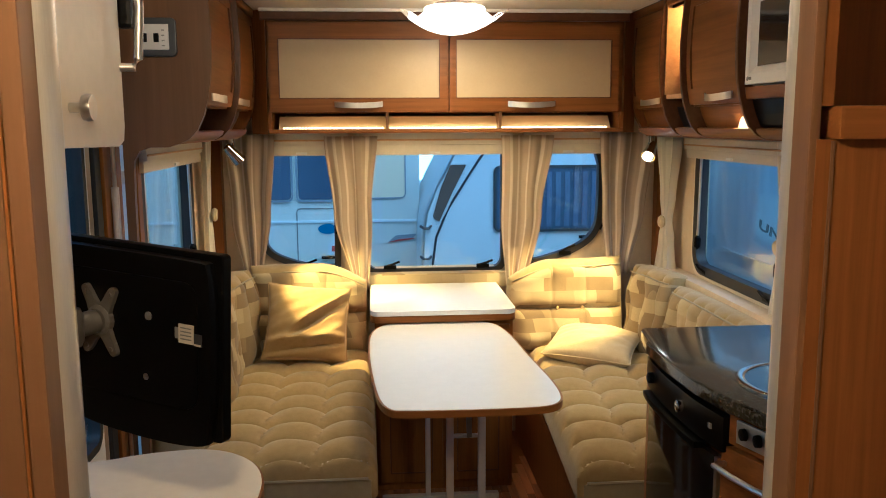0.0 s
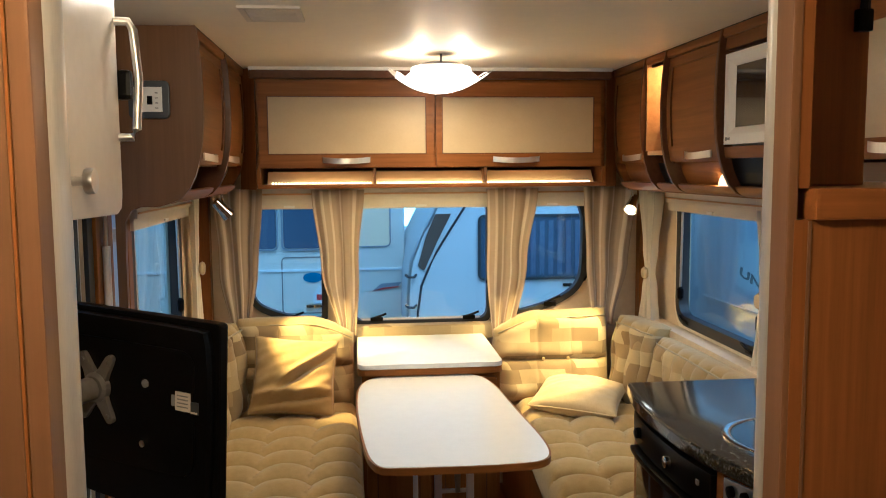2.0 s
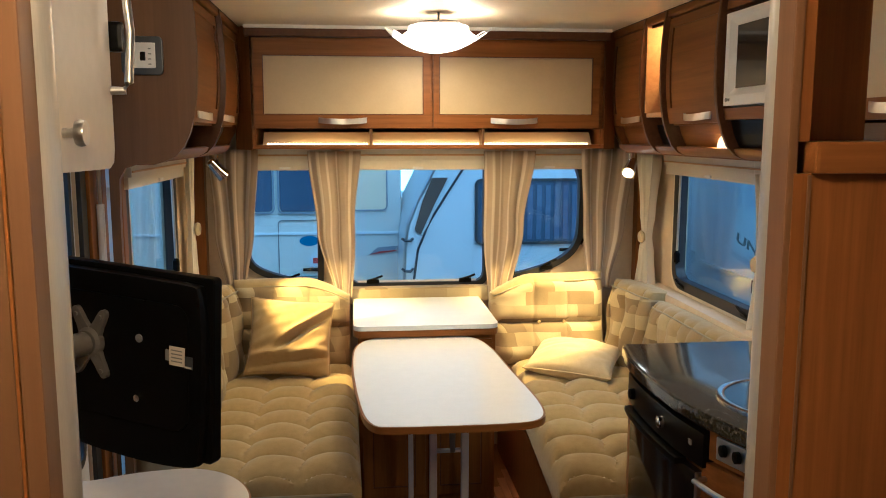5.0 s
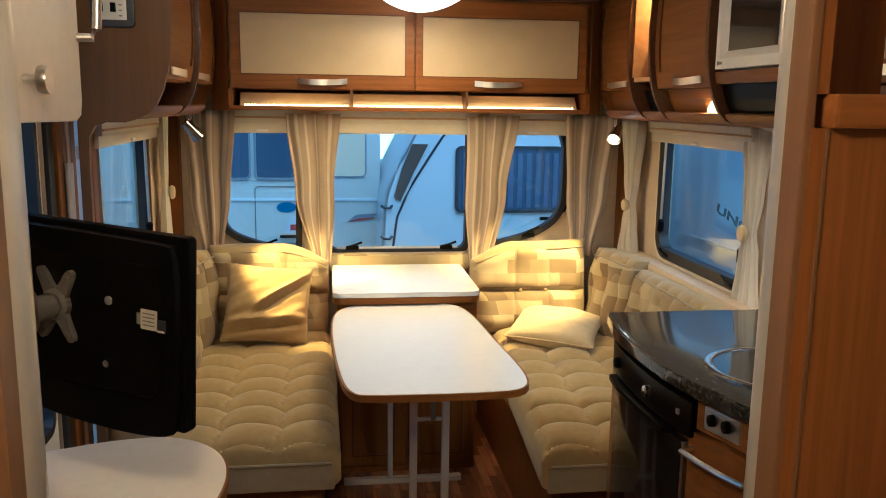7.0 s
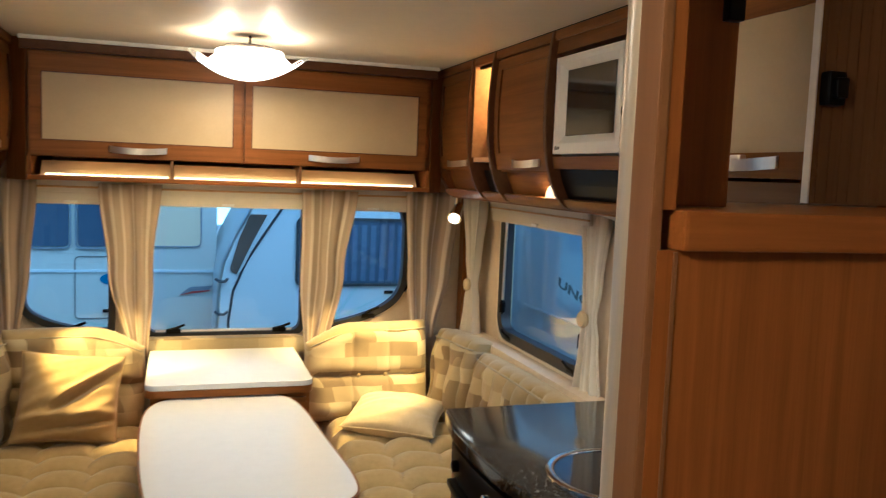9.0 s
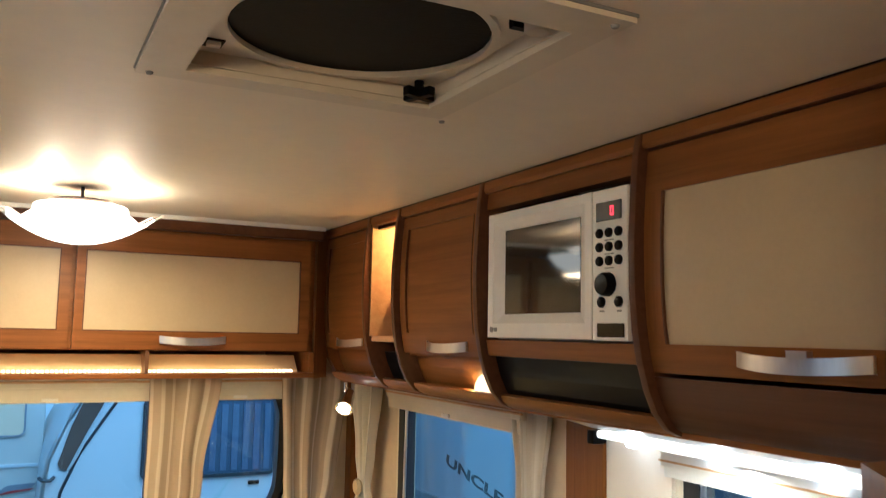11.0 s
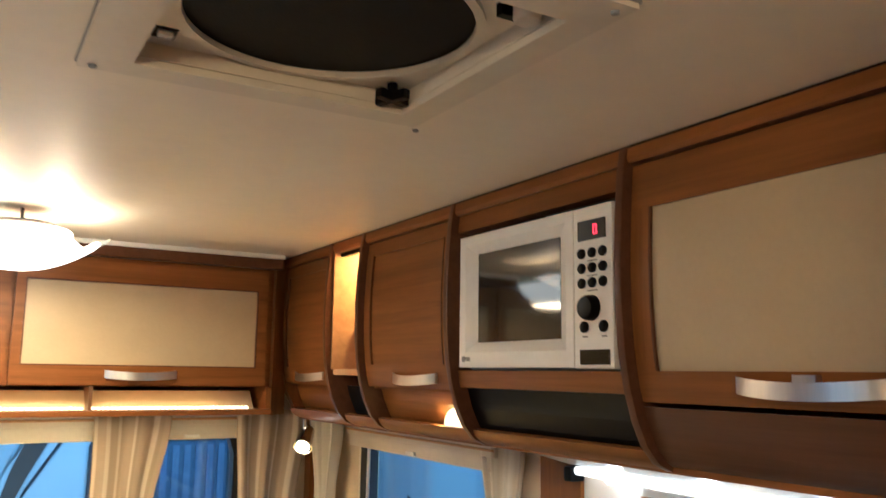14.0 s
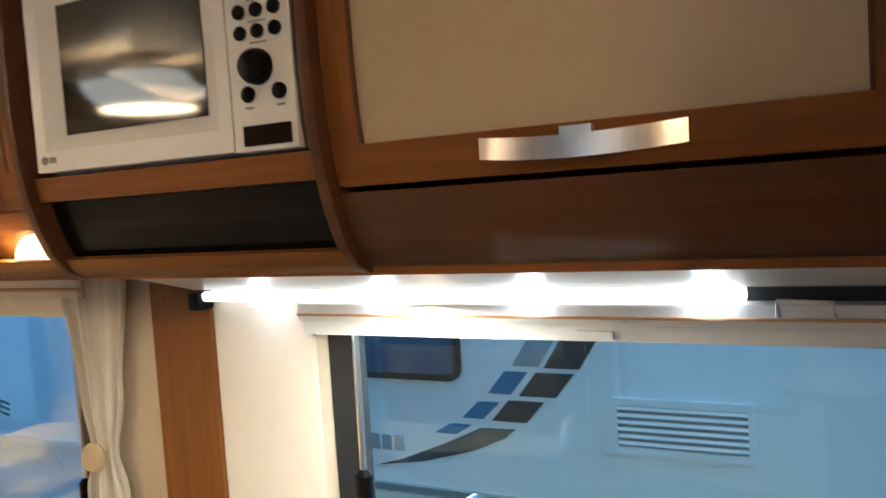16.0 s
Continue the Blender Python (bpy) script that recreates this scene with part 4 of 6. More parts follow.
part("badge", lathe([(0.006, 0), (0.006, 0.002)], (0.7565, 2.565, 1.624), "x", 14), GREY, dr)
part("badge_bar", box(0.7568, 0.758, 2.543, 2.556, 1.620, 1.628), GREY, dr)
pn = part("panel", box(0.758, 0.785, 2.128, 2.222, 1.606, 1.868, 0.003), WHITE_PLASTIC, mw, "silver-white button panel")
ds = part("display", box(0.7555, 0.7585, 2.142, 2.209, 1.812, 1.845, 0.001), GLOSS_BLACK, pn, "black display with a red digit")
bm = ring([(2.161, 1.820), (2.1695, 1.820), (2.1695, 1.836), (2.161, 1.836)], [(2.1626, 1.8216), (2.1679, 1.8216), (2.1679, 1.8344), (2.1626, 1.8344)], "x", 0.7548, 0.7556)
part("digit", bm, RED_ON, ds, "lit red zero")
for r in range(3):
    for c in range(3):
        b = part("button", lathe([(0.0085, 0), (0.0085, -0.004), (0.006, -0.0065), (0.001, -0.007)], (0.758, 2.200 - c * 0.0257, 1.791 - r * 0.0242), "x", 14), BLACK, pn)
    part("text_line", box(0.7574, 0.7581, 2.163, 2.188, 1.7775 - r * 0.0242, 1.7795 - r * 0.0242), GREY, pn)
part("dial", lathe([(0.021, 0), (0.02, -0.012), (0.017, -0.017), (0.001, -0.018)], (0.758, 2.178, 1.702), "x", 22), BLACK, pn, "large black dial", True)
for y in (2.195, 2.149):
    part("button", lathe([(0.0095, 0), (0.0095, -0.004), (0.006, -0.007), (0.001, -0.0075)], (0.758, y, 1.672), "x", 14), BLACK, pn)
    part("text_line", box(0.7574, 0.7581, y - 0.006, y + 0.006, 1.655, 1.658), GREY, pn)
part("door_button", box(0.7555, 0.7585, 2.136, 2.206, 1.612, 1.636, 0.001), GLOSS_BLACK, pn)

# ---------------- kitchen strip light ----------------
st = thing("strip_light", (1.07, 2.14, 1.36), "lit white strip lamp under the kitchen lockers", "strip light")
part("housing", prism([(0.90, 1.4475), (1.05, 1.406), (1.088, 1.406), (1.088, 1.4475)], "y", 1.512, 2.60), HOUSING, st, "sloping grey-beige lamp housing")
part("diffuser", prism(rounded(1.05, 1.085, 1.385, 1.402, 0.007, 3), "y", 1.70, 2.585), LED_ON, st, "lit white diffuser")
for y in (1.74, 1.98, 2.22, 2.46):
    part("bulb", lathe([(0.003, -0.016), (0.011, -0.01), (0.011, 0.01), (0.003, 0.016)], (1.046, y, 1.390), "y", 12), LED_SPOT, st)
part("end_cap", box(1.042, 1.082, 2.588, 2.612, 1.370, 1.402, 0.006), BLACK, st)
part("bracket", tube([(1.04, 1.66, 1.372), (1.03, 1.66, 1.39), (1.03, 1.60, 1.388), (1.04, 1.60, 1.37)], 0.004, 6), WHITE_PLASTIC, st)

# ---------------- ceiling lamp ----------------
LX, LY = -0.013, 3.20
cl = thing("ceiling_lamp", (LX, LY, ZC), "lit frosted glass dish lamp on the ceiling", "ceiling lamp")
# bowl widened towards the blade to stand in for bloom around the lamp
prof = [(0.001, 1.824), (0.035, 1.8262), (0.07, 1.8332), (0.105, 1.846), (0.132, 1.858), (0.134, 1.864), (0.120, 1.876), (0.108, 1.884), (0.106, 1.899), (0.102, 1.902), (0.098, 1.898), (0.098, 1.860), (0.06, 1.840), (0.001, 1.836)]
part("dish", lathe([(r, h) for r, h in prof], (LX, LY, 0), "z", 40), LAMP_ON, cl, "lit frosted glass bowl", True)
def blade(x0, x1, n=14):
    """A stretch of the bent glass strip that carries the bowl, pointed towards its tips."""
    bm = bmesh.new()
    rows = []
    for i in range(n + 1):
        x = x0 + (x1 - x0) * i / n
        w = 0.112 * max(0.0, 1 - (abs(x) / 0.189) ** 2.4) ** 0.6 + 0.003
        z = 1.819 + 0.073 * (x / 0.187) ** 2
        rows.append([(bm.verts.new((LX + x, LY + w * k / 4, z)), bm.verts.new((LX + x, LY + w * k / 4, z + 0.004))) for k in range(-4, 5)])
    for p, q in zip(rows, rows[1:]):
        for k in range(8):
            for e in (0, 1):
                bm.faces.new((p[k][e], p[k + 1][e], q[k + 1][e], q[k][e]))
        for k in (0, 8):
            bm.faces.new((p[k][0], q[k][0], q[k][1], p[k][1]))
    for row in (rows[0], rows[-1]):
        for k in range(8):
            bm.faces.new((row[k][0], row[k + 1][0], row[k + 1][1], row[k][1]))
    return bm


part("glass_blade", blade(-0.160, 0.160, 24), LAMP_ON, cl, "lit frosted curved glass strip", True)
for x0, x1 in ((-0.187, -0.1605), (0.1605, 0.187)):
    part("glass_tip", blade(x0, x1, 6), LAMP_GLASS, cl, "clear pointed glass tip", True).visible_shadow = False
part("base", lathe([(0.004, 1.949), (0.004, 1.915), (0.075, 1.914), (0.079, 1.910), (0.076, 1.904), (0.001, 1.904)], (LX, LY, 0), "z", 36), LAMP_PLATE, cl, "dark metal base plate", True)
for dx in (-1, 1):
    part("stem", lathe([(0.005, 1.915), (0.005, 1.838)], (LX + dx * 0.03, LY, 0), "z", 8), CHROME, cl)
    part("clip", tube([(LX + dx * 0.128, LY - 0.02, 1.866), (LX + dx * 0.150, LY - 0.024, 1.880), (LX + dx * 0.160, LY - 0.026, 1.884), (LX + dx * 0.163, LY - 0.026, 1.877)], 0.0025, 6), CHROME, cl)

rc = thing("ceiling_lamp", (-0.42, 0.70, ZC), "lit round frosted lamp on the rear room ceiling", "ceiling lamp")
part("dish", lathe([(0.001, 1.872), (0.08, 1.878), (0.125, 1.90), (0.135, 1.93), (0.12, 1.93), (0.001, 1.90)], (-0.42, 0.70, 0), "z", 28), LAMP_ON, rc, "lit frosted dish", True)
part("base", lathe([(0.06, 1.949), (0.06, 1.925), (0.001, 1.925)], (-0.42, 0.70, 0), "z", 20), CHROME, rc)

el = thing("ceiling_spotlight", (-0.745, 1.95, ZC), "small round ceiling spotlight with chrome ring, lit, above the entrance", "ceiling spotlight")
part("ring", lathe([(0.030, 1.9495), (0.052, 1.9495), (0.054, 1.935), (0.046, 1.916), (0.036, 1.914), (0.034, 1.93)], (-0.745, 1.95, 0), "z", 30), CHROME, el, "chrome ring", True)
part("lens", lathe([(0.035, 1.922), (0.02, 1.917), (0.001, 1.916)], (-0.745, 1.95, 0), "z", 20), SOFT_ON, el, "lit frosted lens", True)

# ---------------- roof light ----------------
rl = thing("roof_light", (0.21, 1.957, ZC), "square cream roof vent with round black fly screen", "roof light")
o = [(-0.020, 1.711), (0.423, 1.711), (0.423, 2.163), (-0.020, 2.163)]
i = [(0.0356, 1.769), (0.382, 1.769), (0.382, 2.120), (0.0356, 2.120)]
part("frame", ring(o, i, "z", 1.940, 1.9495), IVORY_PLASTIC, rl)
# thin grey ring drawn as the shade line around the frame
part("shadow_gap", ring([(a + (0.002 if a > 0.2 else -0.002), b + (0.002 if b > 1.9 else -0.002)) for a, b in o], o, "z", 1.946, 1.9495), GREY, rl)
j = [(0.024, 1.758), (0.394, 1.758), (0.394, 2.132), (0.024, 2.132)]
bm = ring(j, [(a + (0.001 if a < 0.2 else -0.001), b + (0.001 if b < 1.9 else -0.001)) for a, b in i], "z", 1.950, 1.998)
part("well", bm, IVORY_PLASTIC, rl)
circ = [(0.209 + 0.158 * math.cos(2 * math.pi * k / 40), 1.953 + 0.158 * math.sin(2 * math.pi * k / 40)) for k in range(40)]
sq = []
for x, y in circ:
    dx, dy = x - 0.209, y - 1.953
    f = min(0.176 / max(abs(dx), 1e-6), 0.178 / max(abs(dy), 1e-6))
    sq.append((0.209 + dx * f, 1.953 + dy * f))
part("screen_frame", ring(sq, circ, "z", 1.969, 1.976), IVORY_PLASTIC, rl)
big = [(0.209 + (x - 0.209) * 1.05, 1.953 + (y - 1.953) * 1.05) for x, y in circ]
part("screen_rim", ring(big, [(0.209 + (x - 0.209) * 0.985, 1.953 + (y - 1.953) * 0.985) for x, y in circ], "z", 1.963, 1.970), IVORY_PLASTIC, rl, "", True)
part("fly_screen", prism(circ, "z", 1.972, 1.974), MESH, rl, "black fine mesh screen")
part("dome", prism(rounded(0.024, 0.394, 1.758, 2.132, 0.02), "z", 2.03, 2.04), BLACK, rl)
for x, y in ((-0.004, 1.727), (0.407, 1.727), (0.43, 2.172), (-0.004, 2.15)):
    part("screw", lathe([(0.005, 1.940), (0.004, 1.937), (0.001, 1.9365)], (x, y, 0), "z", 10), GREY, rl)
bm = lathe([(0.007, 1.97), (0.007, 1.956), (0.001, 1.954)], (0.352, 2.092, 0), "z", 10)
for a in range(4):
    own = box(-0.006, 0.006, 0, 0.026, 1.944, 1.957, 0.002)
    own.transform(pose(0.352, 2.092, 0, 0, 0, 90 * a + 20))
    join(bm, own)
part("star_knob", bm, BLACK, rl, "black star-shaped knob")
part("peg", lathe([(0.014, 1.97), (0.014, 1.943), (0.012, 1.940), (0.001, 1.940)], (0.052, 1.806, 0), "z", 16), BLACK, rl, "black round peg", True)
for x, y in ((0.086, 1.803), (0.356, 1.815)):
    part("latch_slot", box(x - 0.020, x + 0.016, y + 0.0, y + 0.010, 1.955, 1.969), BLACK, rl)
    part("latch", lathe([(0.015, 1.9675), (0.015, 1.952), (0.013, 1.949), (0.001, 1.949)], (x + 0.006, y - 0.008, 0), "z", 18), IVORY_PLASTIC, rl, "cream round latch knob", True)
part("latch_slot", box(0.048, 0.073, 2.065, 2.095, 1.9675, 1.9692), BLACK, rl)
part("latch", box(0.052, 0.069, 2.07, 2.082, 1.962, 1.968, 0.002), WHITE_PLASTIC, rl)

cv = thing("ceiling_vent", (-0.525, 2.46, ZC), "small slatted beige ceiling vent", "vent")
part("frame", ring([(-0.605, 2.36), (-0.45, 2.36), (-0.45, 2.555), (-0.605, 2.555)], [(-0.59, 2.375), (-0.465, 2.375), (-0.465, 2.54), (-0.59, 2.54)], "z", 1.942, 1.949), HOUSING, cv)
part("backing", box(-0.59, -0.465, 2.375, 2.54, 1.947, 1.949), GREY, cv)
for k in range(9):
    part("slat", box(-0.59, -0.465, 2.380 + k * 0.018, 2.389 + k * 0.018, 1.943, 1.947), HOUSING, cv)


# ---------------- corner spot lamps ----------------
def spot_lamp(x, s):
    t = thing("spot_lamp", (x, 3.68, 1.449), "small chrome spot lamp, lit, below the locker corner", "spot lamp", "corner spot lamps")
    part("bracket", tube([(x, 3.685, 1.4495), (x, 3.685, 1.42), (x - s * 0.003, 3.675, 1.405)], 0.006, 8), CHROME, t)
    d = (Vector((s * 0.40, 3.95 if s < 0 else 3.05, 0.80)) - Vector((x, 3.67, 1.385))).normalized()
    q = d.to_track_quat('Z', 'Y').to_matrix().to_4x4()
    bm = lathe([(0.012, -0.045), (0.019, -0.04), (0.023, 0.0), (0.030, 0.04), (0.026, 0.04), (0.018, 0.01), (0.001, 0.005)], (0, 0, 0), "z", 20)
    bm.transform(Matrix.Translation((x, 3.67, 1.388)) @ q)
    part("shade", bm, CHROME, t, "chrome cone shade", True)
    bm = lathe([(0.001, 0.030), (0.021, 0.035), (0.015, 0.040), (0.001, 0.045)], (0, 0, 0), "z", 14)
    bm.transform(Matrix.Translation((x, 3.67, 1.388)) @ q)
    part("bulb", bm, BULB_ON, t, "lit reflector bulb")


spot_lamp(-0.868, -1)
spot_lamp(0.858, 1)


# ---------------- lounge ----------------
def bench(name, x0, x1, y0, y1, zt, skew, label, cells, seed):
    """A bench with a plinth box and a quilted seat cushion. skew: how far the aisle side moves by the far end."""
    b = thing(name, ((x0 + x1) / 2, (y0 + y1) / 2, 0), label, "bench seat", "lounge benches")
    s = 1 if x0 < 0 else -1
    part("plinth", box(x0 + (0.0 if s > 0 else 0.06), x1 - (0.06 if s > 0 else 0), y0 + 0.07, y1, 0, 0.325), CHERRY, b, "cherry plinth box")
    bm = pad((x0 + x1) / 2, (y0 + y1) / 2, zt - 0.078, x1 - x0, y1 - y0, 0.15, 96, 180, 0.058, cells=cells, edge=0.28, seed=seed, crease=0.006)
    for v in bm.verts:
        f = (v.co.y - y0) / (y1 - y0)
        g = (v.co.x - x0) / (x1 - x0) if s > 0 else (x1 - v.co.x) / (x1 - x0)
        v.co.x += skew * f * g
    part("seat_cushion", bm, SUEDE, b, "quilted suede seat cushion", True)
    lip = bmesh.new()
    tube([(x0 + 0.03, y0 - 0.007, zt - 0.058), (x1 - 0.03, y0 - 0.007, zt - 0.058)], 0.005, 6, lip)
    part("piping", lip, OLIVE, b, "olive piping")
    # olive slab puts the shadow on the cushion front into its colour
    part("front_border", box(x0 + 0.02, x1 - 0.02, y0 - 0.003, y0 + 0.02, 0.328, zt - 0.062, 0.008), OLIVE, b, "plain front border, dulled to olive to show its shade", True)
    return b


bench("bench_seat", XL, -0.305, 2.70, 4.05, 0.475, -0.02, "quilted beige suede bench seat on a cherry plinth", (4, 9), 1)
bench("bench_seat", 0.30, XR, 2.60, 4.05, 0.475, 0.10, "quilted beige suede bench seat beside the kitchen unit", (4, 9), 2)


def upright(name, cx, cy, w, h, t, turn_z, z0, lean, label, seed, seams, drop=(0.05, 0.05)):
    """A back cushion standing on the bench, facing -y before the turn: suede top band, patchwork face, buttons."""
    c = thing(name, (cx, cy, z0), label, "back cushion", "lounge back cushions")

    def fall(u):
        return (drop[0] if u < 0 else drop[1]) * max(0, abs(u) - 0.2) ** 1.6 * 1.43

    place = Matrix.Translation((cx, cy, 0)) @ pose(0, 0, 0, 0, 0, turn_z) @ Matrix.Translation((-cx, -cy, 0)) @ pose(cx, cy, z0 + h / 2, 90 - lean, 0, 0)
    bm = pad(0, 0, 0, w, h, t, 90, 60, 0.018, edge=0.42, seed=seed, crease=0.022, seams=seams + [("v", 0.92, 0.012, 0.006)])
    cover, band = bm, bmesh.new()
    for v in bm.verts:
        u, q = v.co.x / (w / 2), v.co.y / (h / 2)
        if q > 0:
            v.co.y -= fall(u) * q
    top = [f for f in bm.faces if f.calc_center_median().y + fall(f.calc_center_median().x / (w / 2)) > 0.84 * h / 2]
    made = {}
    for f in top:
        ring_ = []
        for v in f.verts:
            if v not in made:
                made[v] = band.verts.new(v.co)
            ring_.append(made[v])
        band.faces.new(ring_)
    bmesh.ops.delete(bm, geom=top, context='FACES')
    bm.transform(place)
    band.transform(place)
    part("cover", cover, PATCH, c, "patchwork woven cover", True)
    part("top_band", band, SUEDE, c, "plain suede top band", True)
    def face(u):
        e = min(1.0, (1 - abs(u)) * w / (0.84 * t))
        f = min(1.0, 0.16 * h / (0.84 * t))
        lift = (1 - (1 - e) ** 2) ** 0.5 * (1 - (1 - f) ** 2) ** 0.5
        return t * (0.25 + 0.25 * lift) + 0.018 * lift ** 2 - 0.001

    loop = [place @ Vector((u * w / 2, 0.84 * h / 2 - fall(u) * 0.84, face(u))) for u in [0.96 * (k / 15 - 1) for k in range(31)]]
    part("piping", tube(loop, 0.0035, 6), OLIVE, c, "piped seam")
    for along, at, _, deep in seams:
        if along == "v":
            for u in (-0.18, 0.26):
                part("button", lathe([(0.001, 0.004), (0.006, 0.003), (0.009, 0), (0.006, -0.003)], tuple(place @ Vector((u * w / 2, (at - 0.5) * h, t * 0.5 - 0.004))), "y", 10), SUEDE, c)
    return c


ACROSS = [("v", 0.47, 0.045, 0.034), ("u", 0.36, 0.015, 0.007), ("u", 0.66, 0.015, 0.007)]


def tucks(n):
    return [("u", (k + 0.5) / n, 0.16 / n, 0.022) for k in range(n)]


upright("back_cushion", -0.605, 4.0, 0.52, 0.42, 0.17, 0, 0.455, 8, "patchwork beige back cushion under the corner window", 3, ACROSS, (0.005, 0.085))
upright("back_cushion", 0.575, 4.0, 0.53, 0.42, 0.17, 0, 0.455, 8, "patchwork beige back cushion, lit by the spot lamp", 4, ACROSS, (0.085, -0.012))
upright("back_cushion", 0.955, 3.80, 0.34, 0.40, 0.16, -80, 0.455, 6, "short patchwork corner cushion on the bench", 5, tucks(3), (0.005, 0.01))
upright("back_cushion", 0.985, 3.05, 1.10, 0.37, 0.16, -90, 0.455, 10, "long patchwork back cushion with vertical tucks along the side wall", 6, tucks(11), (0.01, 0.02))
upright("back_cushion", -0.925, 3.80, 0.36, 0.41, 0.16, 80, 0.455, 6, "short patchwork corner cushion on the bench", 7, tucks(3), (0.01, 0.01))
upright("back_cushion", -0.945, 3.15, 0.85, 0.39, 0.17, 90, 0.455, 8, "long patchwork back cushion with vertical tucks below the side window", 8, tucks(8), (0.02, 0.01))
single("bolster", box(-0.42, 0.40, 4.05, 4.115, 0.74, 0.815, 0.02), PATCH, "low patchwork bolster behind the chest below the front window", "bolster", smooth=True)
single("ledge", box(1.02, 1.098, 2.62, 4.0, 0.80, 0.842, 0.015), WALLPAPER, "padded beige ledge under the side window", "ledge", smooth=True)
single("ledge", box(XL + 0.002, XL + 0.08, 2.75, 4.0, 0.80, 0.842, 0.015), WALLPAPER, "padded beige ledge under the side window", "ledge", smooth=True)


def scatter(name, m4, w, h, t, m, seed, label, crease=1.0, fold=0.0):
    bm = bmesh.new()
    n = 56
    rows = {}
    for side in (1, -1):
        for j in range(n + 1):
            for i in range(n + 1):
                u, v = 2 * i / n - 1, 2 * j / n - 1
                if side < 0 and (i in (0, n) or j in (0, n)):
                    rows[side, i, j] = rows[1, i, j]
                    continue
                k = max(0.0, (1 - u * u) * (1 - v * v)) ** 0.42
                pin = 1 - 0.07 * (1 - v * v) * abs(u) ** 3
                pjn = 1 - 0.07 * (1 - u * u) * abs(v) ** 3
                c = crease * noise.noise((u * 1.1 + v * 0.5 + seed, (v - 0.55 * u) * 2.6, seed)) * 0.04 + crease * noise.noise((u * 1.5, (v - 0.4 * u) * 5.5 + seed, 2)) * 0.016
                if fold and side > 0:
                    d = v - (-0.08 + 0.79 * (u + 0.11))
                    g = min(1.0, max(0.0, (u + 0.5) / 0.5))
                    c += fold * g * (0.030 * math.exp(-((d - 0.08) / 0.09) ** 2) - 0.050 * math.exp(-((d + 0.12) / 0.10) ** 2))
                    c += fold * (0.024 * math.exp(-((v + 0.45 - 0.12 * u) / 0.10) ** 2) - 0.022 * math.exp(-((v + 0.68 - 0.2 * u) / 0.07) ** 2))
                rows[side, i, j] = bm.verts.new((u * w / 2 * pin, v * h / 2 * pjn, side * t / 2 * k + c * k))
        for j in range(n):
            for i in range(n):
                q = [rows[side, i, j], rows[side, i + 1, j], rows[side, i + 1, j + 1], rows[side, i, j + 1]]
                bm.faces.new(q if side > 0 else q[::-1])
    bm.transform(m4)
    t_ = thing(name, m4.translation, label, "pillow", "scatter pillows")
    part("cover", bm, m, t_, "", True)
    pts = []
    for a in range(65):
        k = a / 16
        sd, f = int(k) % 4, 2 * (k - int(k)) - 1
        u, v = ((f, -1), (1, f), (-f, 1), (-1, -f))[sd]
        pts.append(m4 @ Vector((u * w / 2 * (1 - 0.07 * (1 - v * v) * abs(u) ** 3), v * h / 2 * (1 - 0.07 * (1 - u * u) * abs(v) ** 3), 0)))
    part("piping", tube(pts, 0.0035, 5), m, t_)
    return t_


scatter("pillow", pose(-0.60, 3.775, 0.655, 62, 6, 4), 0.36, 0.34, 0.14, PILLOW, 3.0, "creased mustard scatter pillow leaning on the back cushion", 0.6, 1.0)
scatter("pillow", pose(0.645, 3.72, 0.54, 7, 2, -27), 0.38, 0.34, 0.135, PILLOW_PALE, 5.0, "pale cream scatter pillow lying on the bench", 0.3)

# chest of drawers below the front window
ch = thing("chest", (-0.04, 3.8, 0), "cherry chest with white laminate top under the front window", "chest")
part("body", box(-0.31, 0.25, 3.50, 4.05, 0.0, 0.715), CHERRY, ch)
part("top", prism(rounded(-0.328, 0.262, 3.475, 4.05, (0.04, 0.04, 0.01, 0.01)), "z", 0.745, 0.765, 0.003), LAMINATE, ch, "white laminate top")
part("edge_band", prism(rounded(-0.328, 0.262, 3.475, 4.05, (0.04, 0.04, 0.01, 0.01)), "z", 0.717, 0.7445, 0.004), CHERRY_X, ch, "cherry edge band")
for x0, x1 in ((-0.295, -0.04), (-0.02, 0.235)):
    d = part("door", box(x0, x1, 3.484, 3.50, 0.04, 0.54, 0.004), CHERRY, ch)
    part("bead", ring([(x0 + 0.04, 0.08), (x1 - 0.04, 0.08), (x1 - 0.04, 0.50), (x0 + 0.04, 0.50)], [(x0 + 0.045, 0.085), (x1 - 0.045, 0.085), (x1 - 0.045, 0.495), (x0 + 0.045, 0.495)], "y", 3.482, 3.484), WALNUT, d)
part("drawer", box(-0.295, 0.235, 3.484, 3.50, 0.56, 0.70, 0.004), CHERRY_X, ch)

# table
tb = thing("table", (-0.05, 3.0, 0), "white laminate folding table with cherry edge and metal legs", "table")
loop = smooth_loop([(-0.20, 2.465), (0.10, 2.46), (0.225, 2.48), (0.252, 2.62), (0.222, 3.0), (0.205, 3.35), (0.15, 3.515), (-0.05, 3.53), (-0.25, 3.515), (-0.325, 3.40), (-0.338, 3.15), (-0.32, 2.75), (-0.29, 2.48)], 3)
part("tabletop", prism(shrink(loop, 0.006), "z", 0.694, 0.712, 0.002), LAMINATE, tb, "white laminate top")
part("edge_band", ring(loop, shrink(loop, 0.007), "z", 0.690, 0.7105), CHERRY_X, tb, "rounded cherry edge", True)
for x in (-0.106, 0.114):
    part("leg", box(x - 0.010, x + 0.010, 3.39, 3.41, 0.02, 0.694, 0.003), SILVER, tb)
